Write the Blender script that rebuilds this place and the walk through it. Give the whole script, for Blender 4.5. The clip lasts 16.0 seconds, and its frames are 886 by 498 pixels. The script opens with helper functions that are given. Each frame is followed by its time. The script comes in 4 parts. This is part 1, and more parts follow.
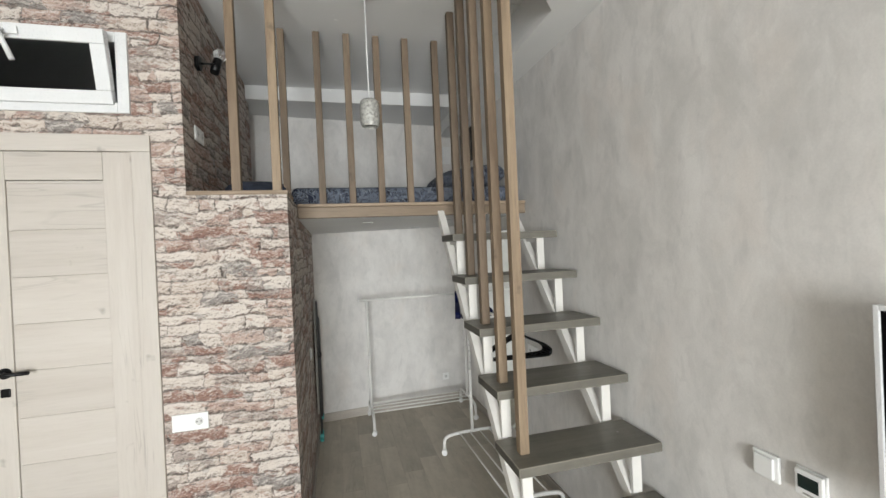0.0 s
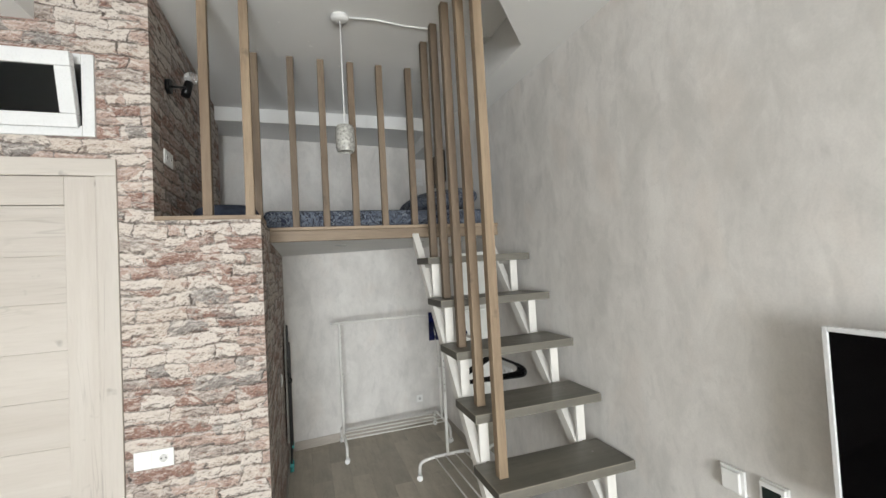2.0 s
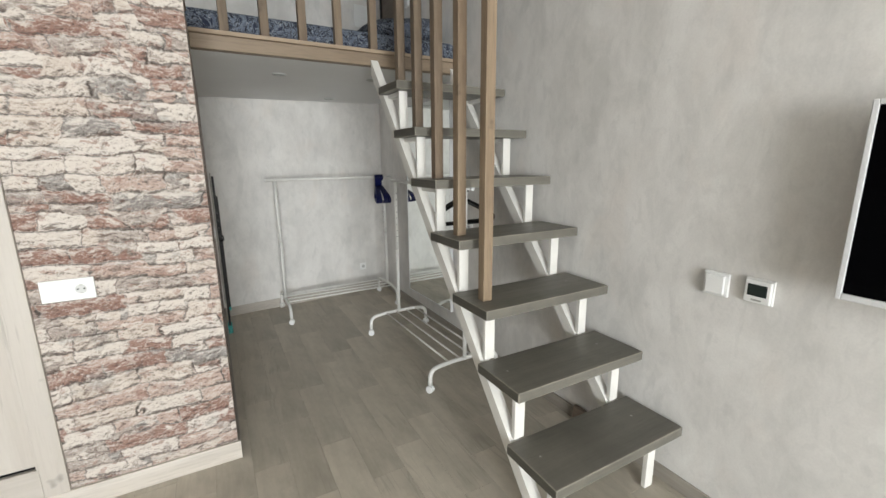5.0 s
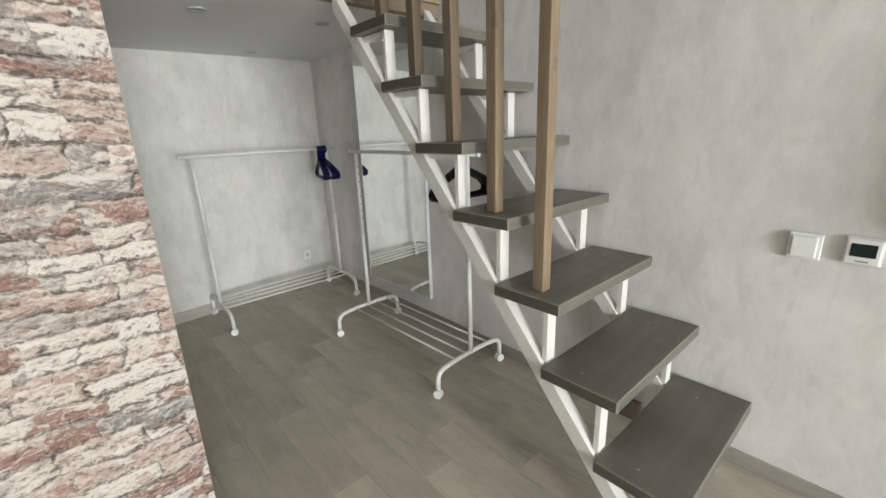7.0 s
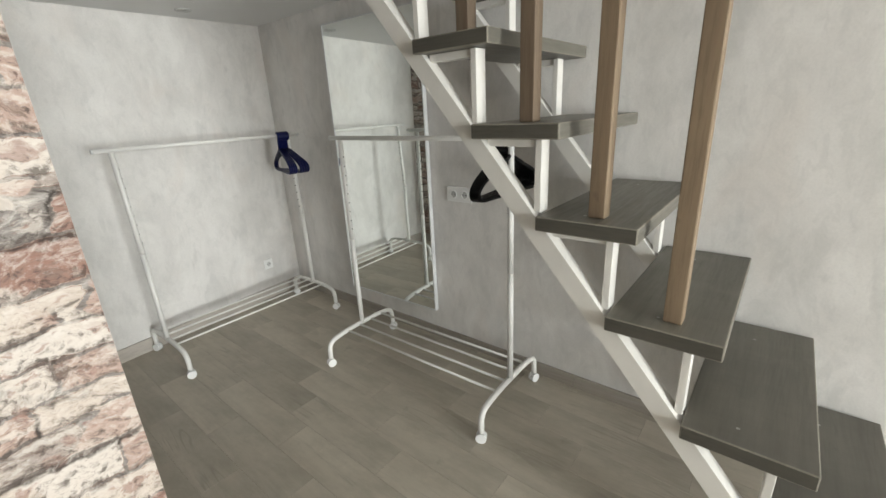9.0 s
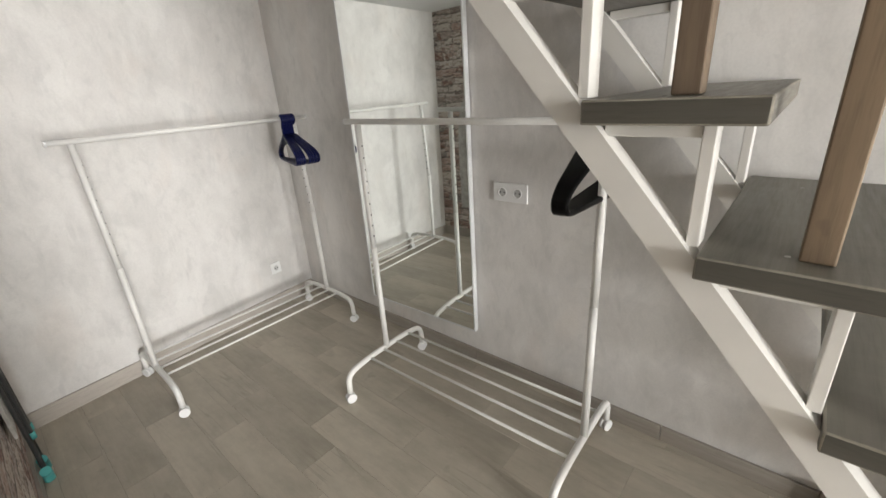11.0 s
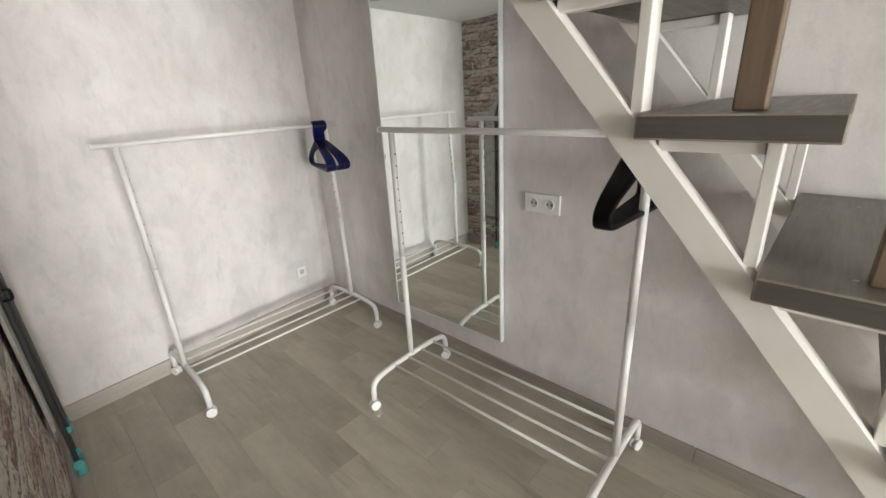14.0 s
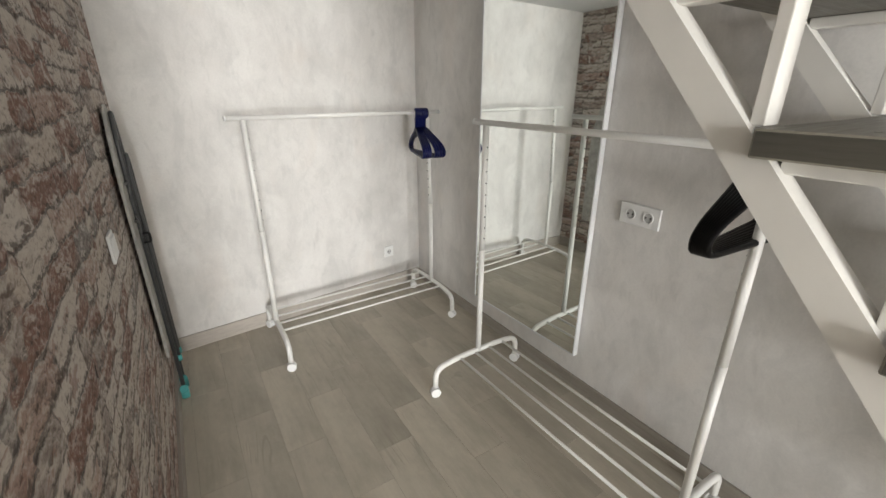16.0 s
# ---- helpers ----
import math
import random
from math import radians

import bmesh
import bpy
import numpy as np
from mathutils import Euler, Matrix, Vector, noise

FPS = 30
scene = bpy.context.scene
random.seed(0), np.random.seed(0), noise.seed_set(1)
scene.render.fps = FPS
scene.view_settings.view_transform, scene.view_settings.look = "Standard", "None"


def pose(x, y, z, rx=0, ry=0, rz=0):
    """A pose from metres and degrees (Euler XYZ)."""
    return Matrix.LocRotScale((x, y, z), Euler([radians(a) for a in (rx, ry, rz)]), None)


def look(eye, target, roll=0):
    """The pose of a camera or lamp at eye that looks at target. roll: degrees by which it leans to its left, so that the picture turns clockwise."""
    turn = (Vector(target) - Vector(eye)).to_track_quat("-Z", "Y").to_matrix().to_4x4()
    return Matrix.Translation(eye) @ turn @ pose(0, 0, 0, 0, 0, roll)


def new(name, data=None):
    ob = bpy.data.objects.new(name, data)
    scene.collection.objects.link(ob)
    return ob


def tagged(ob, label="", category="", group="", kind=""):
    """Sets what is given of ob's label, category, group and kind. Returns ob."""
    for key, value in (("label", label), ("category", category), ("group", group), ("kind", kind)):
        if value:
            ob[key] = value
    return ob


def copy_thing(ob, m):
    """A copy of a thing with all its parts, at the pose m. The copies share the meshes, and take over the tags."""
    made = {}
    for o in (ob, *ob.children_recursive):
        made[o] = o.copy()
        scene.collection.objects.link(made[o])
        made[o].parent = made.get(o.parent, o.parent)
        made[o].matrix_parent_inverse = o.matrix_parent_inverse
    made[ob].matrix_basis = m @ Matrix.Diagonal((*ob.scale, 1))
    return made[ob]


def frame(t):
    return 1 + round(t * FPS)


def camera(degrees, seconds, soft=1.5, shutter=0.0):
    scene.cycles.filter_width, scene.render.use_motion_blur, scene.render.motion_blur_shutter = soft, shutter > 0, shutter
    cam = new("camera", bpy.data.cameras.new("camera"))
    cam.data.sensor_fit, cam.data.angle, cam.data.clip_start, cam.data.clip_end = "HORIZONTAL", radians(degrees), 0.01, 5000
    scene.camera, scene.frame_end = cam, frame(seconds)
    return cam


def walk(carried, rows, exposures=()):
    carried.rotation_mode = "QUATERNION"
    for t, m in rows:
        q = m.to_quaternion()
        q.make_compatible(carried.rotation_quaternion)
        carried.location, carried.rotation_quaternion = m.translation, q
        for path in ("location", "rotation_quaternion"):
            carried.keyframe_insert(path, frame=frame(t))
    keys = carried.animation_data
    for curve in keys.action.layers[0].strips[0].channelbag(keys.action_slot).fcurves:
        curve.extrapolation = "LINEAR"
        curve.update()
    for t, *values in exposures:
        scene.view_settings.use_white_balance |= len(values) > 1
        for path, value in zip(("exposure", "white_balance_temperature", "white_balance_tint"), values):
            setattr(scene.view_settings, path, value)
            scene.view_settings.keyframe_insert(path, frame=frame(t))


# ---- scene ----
cam = camera(93.6, 16.0)
PATH = [
    (0, (1.677, 4.102, 1.768), (2.172, 6.039, 1.756), -2.6),
    (0.5, (1.653, 4.09, 1.807), (2.212, 6.008, 1.897), -2.7),
    (1, (1.618, 4.077, 1.839), (2.214, 5.98, 1.982), -3.0),
    (1.5, (1.613, 4.072, 1.835), (2.221, 5.973, 1.969), -3.1),
    (2, (1.639, 4.087, 1.802), (2.276, 5.982, 1.869), -3.1),
    (2.5, (1.646, 4.106, 1.73), (2.287, 5.999, 1.657), -2.7),
    (3, (1.637, 4.139, 1.652), (2.345, 6.0, 1.459), -2.2),
    (3.5, (1.593, 4.162, 1.563), (2.361, 5.983, 1.256), -1.5),
    (4, (1.549, 4.189, 1.49), (2.368, 5.97, 1.095), -0.9),
    (4.2, (1.543, 4.213, 1.458), (2.377, 5.99, 1.074), -0.6),
    (6.5, (1.267, 4.898, 1.405), (2.472, 6.392, 0.841), -2.0),
    (7, (1.28, 5.032, 1.381), (2.552, 6.473, 0.827), -2.1),
    (7.5, (1.289, 5.177, 1.352), (2.621, 6.555, 0.78), -1.8),
    (8, (1.309, 5.311, 1.373), (2.698, 6.613, 0.759), -2.0),
    (8.5, (1.294, 5.511, 1.38), (2.74, 6.747, 0.763), -2.5),
    (10.8, (1.6, 6.055, 1.37), (3.026, 7.253, 0.643), -3.6),
    (11, (1.615, 6.1, 1.369), (3.005, 7.342, 0.644), -3.9),
    (11.5, (1.588, 6.147, 1.37), (2.917, 7.45, 0.64), -3.9),
    (12, (1.565, 6.169, 1.369), (2.849, 7.522, 0.647), -3.7),
    (12.5, (1.574, 6.17, 1.372), (2.856, 7.531, 0.663), -3.2),
    (13, (1.569, 6.16, 1.372), (2.86, 7.518, 0.672), -3.1),
    (13.5, (1.575, 6.152, 1.378), (2.896, 7.485, 0.686), -3.1),
    (14, (1.587, 6.147, 1.379), (2.933, 7.455, 0.689), -3.2),
    (14.5, (1.587, 6.148, 1.376), (2.947, 7.438, 0.68), -3.1),
    (15, (1.595, 6.146, 1.371), (2.936, 7.451, 0.667), -2.4),
    (15.5, (1.604, 6.143, 1.373), (2.876, 7.513, 0.662), -1.7),
    (16, (1.648, 6.132, 1.384), (2.645, 7.711, 0.668), -0.0),
]
WIN_X, WIN_Y = 0.6, -2.0
EXPOSURES = [(0, -0.2, 6450, 10), (4, -0.16, 6450, 10), (7, -0.13, 6450, 8), (8.5, -0.02, 6520, 8), (11, 0.27, 6710, 13), (16, 0.29, 6710, 12)]
walk(cam, [(t, look(eye, target, roll)) for t, eye, target, roll in PATH], EXPOSURES)

# ---- light ----
world = bpy.data.worlds.new("sky")
scene.world = world
world.use_nodes = True
sky = world.node_tree.nodes.new("ShaderNodeTexSky")
sky.sky_type = "NISHITA"
sky.sun_disc = False
sky.sun_elevation, sky.sun_rotation = radians(40), radians(200)
world.node_tree.links.new(sky.outputs[0], world.node_tree.nodes["Background"].inputs[0])
world.node_tree.nodes["Background"].inputs[1].default_value = 0.12


def daylight(name, m, width, height, watts, colour):
    """Sky light coming in through a window opening."""
    data = bpy.data.lights.new(name, "AREA")
    data.shape, data.size, data.size_y, data.energy, data.color = "RECTANGLE", width, height, watts, colour
    ob = new(name, data)
    ob.matrix_world = m
    return ob


daylight("window_daylight", look((WIN_X, WIN_Y + 0.06, 1.25), (WIN_X, 8.0, 1.25)), 2.3, 2.2, 640, (0.95, 0.985, 0.985))

# ---- materials ----
def nodes_of(name):
    m = bpy.data.materials.new(name)
    m.use_nodes = True
    t = m.node_tree
    return m, t, t.nodes["Principled BSDF"]


def node(t, kind, **values):
    n = t.nodes.new("ShaderNode" + kind)
    for key, value in values.items():
        n.inputs[key].default_value = value
    return n


def ramp(t, fac, stops, constant=False):
    n = t.nodes.new("ShaderNodeValToRGB")
    if constant:
        n.color_ramp.interpolation = "CONSTANT"
    e = n.color_ramp.elements
    while len(e) < len(stops):
        e.new(0.5)
    for el, (p, c) in zip(e, stops):
        el.position = p
        el.color = (*c, 1) if not isinstance(c, (int, float)) else (c, c, c, 1)
    t.links.new(fac, n.inputs[0])
    return n.outputs[0]


def mix(t, fac, a, b, mode="MIX"):
    n = t.nodes.new("ShaderNodeMix")
    n.data_type, n.blend_type = "RGBA", mode
    for sock, value in ((n.inputs[0], fac), (n.inputs[6], a), (n.inputs[7], b)):
        if isinstance(value, bpy.types.NodeSocket):
            t.links.new(value, sock)
        elif isinstance(value, (int, float)):
            sock.default_value = value if sock == n.inputs[0] else (value, value, value, 1)
        else:
            sock.default_value = (*value, 1)
    return n.outputs[2]


def coords(t, scale=(1, 1, 1), spread=0.0):
    """Object coordinates in metres, stretched; spread shifts them from object to object."""
    c = t.nodes.new("ShaderNodeTexCoord").outputs["Object"]
    if spread:
        info = t.nodes.new("ShaderNodeObjectInfo")
        mul = t.nodes.new("ShaderNodeMath")
        mul.operation = "MULTIPLY"
        mul.inputs[1].default_value = spread
        t.links.new(info.outputs["Random"], mul.inputs[0])
        add = t.nodes.new("ShaderNodeVectorMath")
        add.operation = "ADD"
        t.links.new(c, add.inputs[0])
        t.links.new(mul.outputs[0], add.inputs[1])
        c = add.outputs[0]
    mp = t.nodes.new("ShaderNodeMapping")
    mp.inputs["Scale"].default_value = scale
    t.links.new(c, mp.inputs[0])
    return mp.outputs[0]


def noise_of(t, vec, scale, detail=4.0, rough=0.55, distortion=0.0):
    n = node(t, "TexNoise", Scale=scale, Detail=detail, Roughness=rough, Distortion=distortion)
    t.links.new(vec, n.inputs["Vector"])
    return n.outputs["Fac"]


def bump(t, p, height, strength, distance):
    b = node(t, "Bump", Strength=strength, Distance=distance)
    t.links.new(height, b.inputs["Height"])
    t.links.new(b.outputs[0], p.inputs["Normal"])


def plain(name, colour, rough=0.5, metal=0.0, vary=0.08, scale=9.0, relief=0.0, gloss=0.5):
    """Paint, plastic or metal with a faint unevenness of tone and gloss."""
    m, t, p = nodes_of(name)
    v = coords(t)
    a = noise_of(t, v, scale, 5)
    b = noise_of(t, v, scale * 14, 3)
    lo = tuple(c * (1 - vary) for c in colour)
    hi = tuple(min(1, c * (1 + vary)) for c in colour)
    col = ramp(t, a, [(0.3, lo), (0.7, hi)])
    t.links.new(col, p.inputs["Base Color"])
    r = ramp(t, b, [(0.3, max(0, rough - 0.06)), (0.7, min(1, rough + 0.06))])
    t.links.new(r, p.inputs["Roughness"])
    p.inputs["Metallic"].default_value = metal
    p.inputs["Specular IOR Level"].default_value = gloss
    if relief:
        bump(t, p, b, 0.3, relief)
    return m


def plaster(name):
    """Grey concrete-look wall finish: cloudy mottling, soft vertical trowel marks."""
    m, t, p = nodes_of(name)
    v = coords(t)
    streak = noise_of(t, coords(t, (2.2, 2.2, 0.7)), 1.6, 5, 0.6, 0.6)
    cloud = noise_of(t, v, 1.5, 5, 0.6, 0.5)
    patch = noise_of(t, coords(t, (2.6, 2.6, 1.5)), 2.0, 6, 0.62, 0.5)
    small = noise_of(t, coords(t, (2.0, 2.0, 1.2)), 9.0, 5, 0.65, 0.8)
    grain = noise_of(t, v, 120, 3)
    base = ramp(t, cloud, [(0.3, (0.645, 0.625, 0.602)), (0.7, (0.785, 0.763, 0.74))])
    c = mix(t, ramp(t, streak, [(0.46, 0.0), (0.66, 0.30)]), base, (0.53, 0.52, 0.50))
    c = mix(t, ramp(t, patch, [(0.50, 0.0), (0.62, 0.38)]), c, (0.84, 0.825, 0.80))
    c = mix(t, ramp(t, patch, [(0.36, 0.36), (0.48, 0.0)]), c, (0.51, 0.505, 0.485))
    c = mix(t, ramp(t, small, [(0.37, 0.22), (0.47, 0.0)]), c, (0.54, 0.53, 0.51))
    c = mix(t, ramp(t, small, [(0.55, 0.0), (0.65, 0.17)]), c, (0.82, 0.805, 0.78))
    marks = noise_of(t, coords(t, (1.5, 1.5, 0.6)), 8.0, 3, 0.55, 0.2)
    warm = noise_of(t, coords(t, (1.4, 1.4, 0.8)), 3.1, 3, 0.5, 0.2)
    c = mix(t, ramp(t, marks, [(0.31, 0.25), (0.39, 0.0)]), c, (0.47, 0.465, 0.45))
    c = mix(t, ramp(t, warm, [(0.55, 0.0), (0.68, 0.22)]), c, (0.74, 0.66, 0.60))
    c = mix(t, ramp(t, grain, [(0.3, 0.08), (0.6, 0.0)]), c, (0.30, 0.30, 0.30))
    t.links.new(c, p.inputs["Base Color"])
    t.links.new(ramp(t, patch, [(0.3, 0.5), (0.7, 0.66)]), p.inputs["Roughness"])
    bump(t, p, mix(t, 0.3, patch, grain), 0.1, 0.003)
    return m


def brick_paper(name):
    """Wallpaper printed with weathered, part-whitewashed bricks, thin dark open joints."""
    m, t, p = nodes_of(name)
    c = t.nodes.new("ShaderNodeTexCoord").outputs["Object"]
    sep = t.nodes.new("ShaderNodeSeparateXYZ")
    t.links.new(c, sep.inputs[0])
    along = t.nodes.new("ShaderNodeMath")
    along.operation = "SUBTRACT"
    t.links.new(sep.outputs[0], along.inputs[0])
    t.links.new(sep.outputs[1], along.inputs[1])
    com = t.nodes.new("ShaderNodeCombineXYZ")
    t.links.new(along.outputs[0], com.inputs[0])
    t.links.new(sep.outputs[2], com.inputs[1])
    flat = com.outputs[0]

    def warped(vec, scale, amount, stretch):
        mp = t.nodes.new("ShaderNodeMapping")
        mp.inputs["Scale"].default_value = stretch
        t.links.new(vec, mp.inputs[0])
        n = node(t, "TexNoise", Scale=scale, Detail=4.0, Roughness=0.6)
        t.links.new(mp.outputs[0], n.inputs["Vector"])
        sub = t.nodes.new("ShaderNodeVectorMath")
        sub.operation = "SUBTRACT"
        sub.inputs[1].default_value = (0.5, 0.5, 0.5)
        t.links.new(n.outputs["Color"], sub.inputs[0])
        mad = t.nodes.new("ShaderNodeVectorMath")
        mad.operation = "MULTIPLY_ADD"
        mad.inputs[1].default_value = amount
        t.links.new(sub.outputs[0], mad.inputs[0])
        t.links.new(vec, mad.inputs[2])
        return mad.outputs[0]

    w = warped(flat, 3.4, (0.13, 0.075, 0), (1, 1, 1))
    w = warped(w, 14, (0.04, 0.02, 0), (0.7, 1, 1))
    w = warped(w, 60, (0.016, 0.012, 0), (1, 1, 1))

    def shifted(vec, offset, stretch=(1, 1, 1)):
        mp = t.nodes.new("ShaderNodeMapping")
        mp.inputs["Location"].default_value = offset
        mp.inputs["Scale"].default_value = stretch
        t.links.new(vec, mp.inputs[0])
        return mp.outputs[0]

    def bricks(vec, mortar, smooth, low, high, width, row):
        b = node(t, "TexBrick", Scale=1.0)
        b.offset, b.squash, b.squash_frequency = 0.43, 1.35, 3
        b.inputs["Mortar Size"].default_value = mortar
        b.inputs["Mortar Smooth"].default_value = smooth
        b.inputs["Brick Width"].default_value = width
        b.inputs["Row Height"].default_value = row
        b.inputs["Color1"].default_value, b.inputs["Color2"].default_value = low, high
        b.inputs["Mortar"].default_value = (0.5, 0.5, 0.5, 1)
        t.links.new(vec, b.inputs["Vector"])
        return b

    TONES = [(0.0, (0.50, 0.43, 0.375)), (0.12, (0.235, 0.135, 0.108)), (0.22, (0.42, 0.315, 0.27)), (0.33, (0.55, 0.49, 0.44)),
             (0.46, (0.23, 0.21, 0.197)), (0.53, (0.39, 0.285, 0.243)), (0.62, (0.265, 0.16, 0.13)), (0.73, (0.57, 0.515, 0.468)), (0.89, (0.33, 0.28, 0.25))]
    black, white = (0, 0, 0, 1), (1, 1, 1, 1)
    choose = ramp(t, noise_of(t, flat, 3.2, 3, 0.5), [(0.53, 0.0), (0.535, 1.0)])

    def joints_at(vec, mortar, smooth):
        one = bricks(vec, mortar, smooth, black, white, 0.215, 0.069)
        two = bricks(vec, mortar, smooth, white, black, 0.150, 0.053)
        return one, two, mix(t, choose, one.outputs["Fac"], two.outputs["Fac"])

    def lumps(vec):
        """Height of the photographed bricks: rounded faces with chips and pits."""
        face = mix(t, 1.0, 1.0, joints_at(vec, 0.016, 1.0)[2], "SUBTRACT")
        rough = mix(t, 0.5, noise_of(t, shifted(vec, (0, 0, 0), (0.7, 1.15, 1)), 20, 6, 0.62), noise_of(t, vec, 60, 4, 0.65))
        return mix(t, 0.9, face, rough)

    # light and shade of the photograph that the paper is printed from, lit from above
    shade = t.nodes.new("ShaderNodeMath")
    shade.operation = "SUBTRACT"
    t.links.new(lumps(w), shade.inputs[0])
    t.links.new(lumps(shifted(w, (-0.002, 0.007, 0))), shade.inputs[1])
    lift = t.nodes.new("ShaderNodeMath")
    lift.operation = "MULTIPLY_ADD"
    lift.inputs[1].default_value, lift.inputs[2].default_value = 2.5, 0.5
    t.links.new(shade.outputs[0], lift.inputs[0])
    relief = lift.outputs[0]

    b1, b2, joints = joints_at(w, 0.0045, 0.6)
    gaps = joints_at(shifted(w, (0.003, 0.006, 0)), 0.0065, 0.9)[2]
    tone = mix(t, choose, ramp(t, b1.outputs["Color"], TONES, True), ramp(t, b2.outputs["Color"], TONES, True))
    st = shifted(w, (0, 0, 0), (0.72, 1.15, 1))
    big = noise_of(t, st, 9, 5, 0.6, 0.15)
    mid = noise_of(t, st, 30, 6, 0.66, 0.15)
    spot = noise_of(t, shifted(w, (3.1, 1.7, 0), (0.75, 1.2, 1)), 19, 4, 0.6, 0.1)
    fine = noise_of(t, st, 130, 4, 0.7)
    # lime wash left on the faces, then bare red, soot-grey and pitted spots
    col = mix(t, ramp(t, mid, [(0.53, 0.0), (0.58, 0.5)]), tone, (0.56, 0.495, 0.445))
    col = mix(t, ramp(t, spot, [(0.585, 0.0), (0.615, 0.6)]), col, (0.275, 0.155, 0.125))
    col = mix(t, ramp(t, big, [(0.35, 0.55), (0.41, 0.0)]), col, (0.235, 0.222, 0.212))
    col = mix(t, ramp(t, mid, [(0.36, 0.6), (0.44, 0.0)]), col, (0.19, 0.14, 0.12))
    col = mix(t, ramp(t, fine, [(0.34, 0.4), (0.48, 0.0)]), col, (0.21, 0.165, 0.145))
    col = mix(t, ramp(t, fine, [(0.55, 0.0), (0.68, 0.35)]), col, (0.53, 0.50, 0.465))
    smear = noise_of(t, shifted(w, (7.7, 4.4, 0), (0.6, 1.25, 1)), 15, 5, 0.62, 0.2)
    col = mix(t, ramp(t, smear, [(0.575, 0.0), (0.61, 0.7)]), col, (0.58, 0.52, 0.47))
    col = mix(t, ramp(t, smear, [(0.34, 0.8), (0.39, 0.0)]), col, (0.12, 0.085, 0.07))
    broken = noise_of(t, shifted(flat, (5.3, 2.2, 0), (0.6, 1.4, 1)), 8, 4, 0.65)
    col = mix(t, mix(t, 1.0, joints, ramp(t, broken, [(0.42, 0.03), (0.60, 0.45)]), "MULTIPLY"), col, (0.13, 0.10, 0.085))
    col = mix(t, mix(t, 1.0, gaps, ramp(t, broken, [(0.53, 0.0), (0.585, 0.85)]), "MULTIPLY"), col, (0.035, 0.028, 0.024))
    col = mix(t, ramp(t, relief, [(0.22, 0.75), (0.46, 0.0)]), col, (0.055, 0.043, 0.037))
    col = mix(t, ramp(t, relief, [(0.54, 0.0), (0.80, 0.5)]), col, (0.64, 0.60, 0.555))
    t.links.new(col, p.inputs["Base Color"])
    p.inputs["Roughness"].default_value = 0.85
    p.inputs["Specular IOR Level"].default_value = 0.2
    bump(t, p, fine, 0.12, 0.001)
    return m


def timber(name, dark, mid, light, grain_axis, rough=0.5, spread=7.0, knots=0.0, fine=26.0, vary=(0.86, 1.08), cloudy=0.0, cracks=0.0, hairs=0.35, swirl=0.5):
    """Wood with long grain along one axis, knots and tone shifts from piece to piece."""
    m, t, p = nodes_of(name)
    stretch = [1.0, 1.0, 1.0]
    stretch[grain_axis] = 0.07
    v = coords(t, tuple(stretch), spread)
    long = noise_of(t, v, 8, 6, 0.6, swirl)
    hair = noise_of(t, v, fine * 4, 4, 0.7)
    spots = noise_of(t, coords(t, (1, 1, 1), spread), 7, 3, 0.5)
    c = ramp(t, long, [(0.28, dark), (0.5, mid), (0.72, light)])
    c = mix(t, ramp(t, hair, [(0.34, hairs), (0.52, 0.0)]), c, tuple(d * 0.75 for d in dark))
    if knots:
        k = ramp(t, spots, [(0.24, knots), (0.32, 0.0)])
        c = mix(t, k, c, tuple(d * 0.5 for d in dark))
    if cracks:
        lines = noise_of(t, coords(t, tuple(stretch), spread), 5.5, 3, 0.6, 1.6)
        near = noise_of(t, coords(t, (1, 1, 1), spread), 2.2, 3, 0.6)
        gate = mix(t, 1.0, ramp(t, lines, [(0.484, 0.0), (0.497, cracks), (0.503, cracks), (0.516, 0.0)]), ramp(t, near, [(0.50, 0.0), (0.60, 1.0)]), "MULTIPLY")
        c = mix(t, gate, c, tuple(d * 0.55 for d in dark))
    if cloudy:
        drift = noise_of(t, coords(t, (1, 0.4, 1)), 4.2, 7, 0.68, 0.15)
        c = mix(t, ramp(t, drift, [(0.36, cloudy), (0.52, 0.0)]), c, tuple(d * 0.72 for d in dark))
        c = mix(t, ramp(t, drift, [(0.54, 0.0), (0.68, cloudy)]), c, tuple(min(1, q * 1.12) for q in light))
    info = t.nodes.new("ShaderNodeObjectInfo")
    shade = ramp(t, info.outputs["Random"], [(0.0, vary[0]), (1.0, vary[1])])
    c = mix(t, 1.0, c, shade, "MULTIPLY")
    t.links.new(c, p.inputs["Base Color"])
    t.links.new(ramp(t, hair, [(0.3, rough + 0.1), (0.7, rough - 0.05)]), p.inputs["Roughness"])
    bump(t, p, hair, 0.2, 0.0015)
    return m


def floral(name):
    m, t, p = nodes_of(name)
    v = coords(t)
    a = noise_of(t, v, 15, 2, 0.5, 2.6)
    b = noise_of(t, v, 60, 2, 0.5, 1.0)
    c = ramp(t, a, [(0.0, (0.09, 0.106, 0.145)), (0.41, (0.15, 0.175, 0.22)), (0.455, (0.010, 0.012, 0.022)), (0.53, (0.17, 0.195, 0.235)), (0.58, (0.015, 0.02, 0.042))], True)
    c = mix(t, ramp(t, b, [(0.62, 0.0), (0.68, 0.6)]), c, (0.36, 0.385, 0.41))
    t.links.new(c, p.inputs["Base Color"])
    p.inputs["Roughness"].default_value = 0.9
    bump(t, p, b, 0.2, 0.003)
    return m


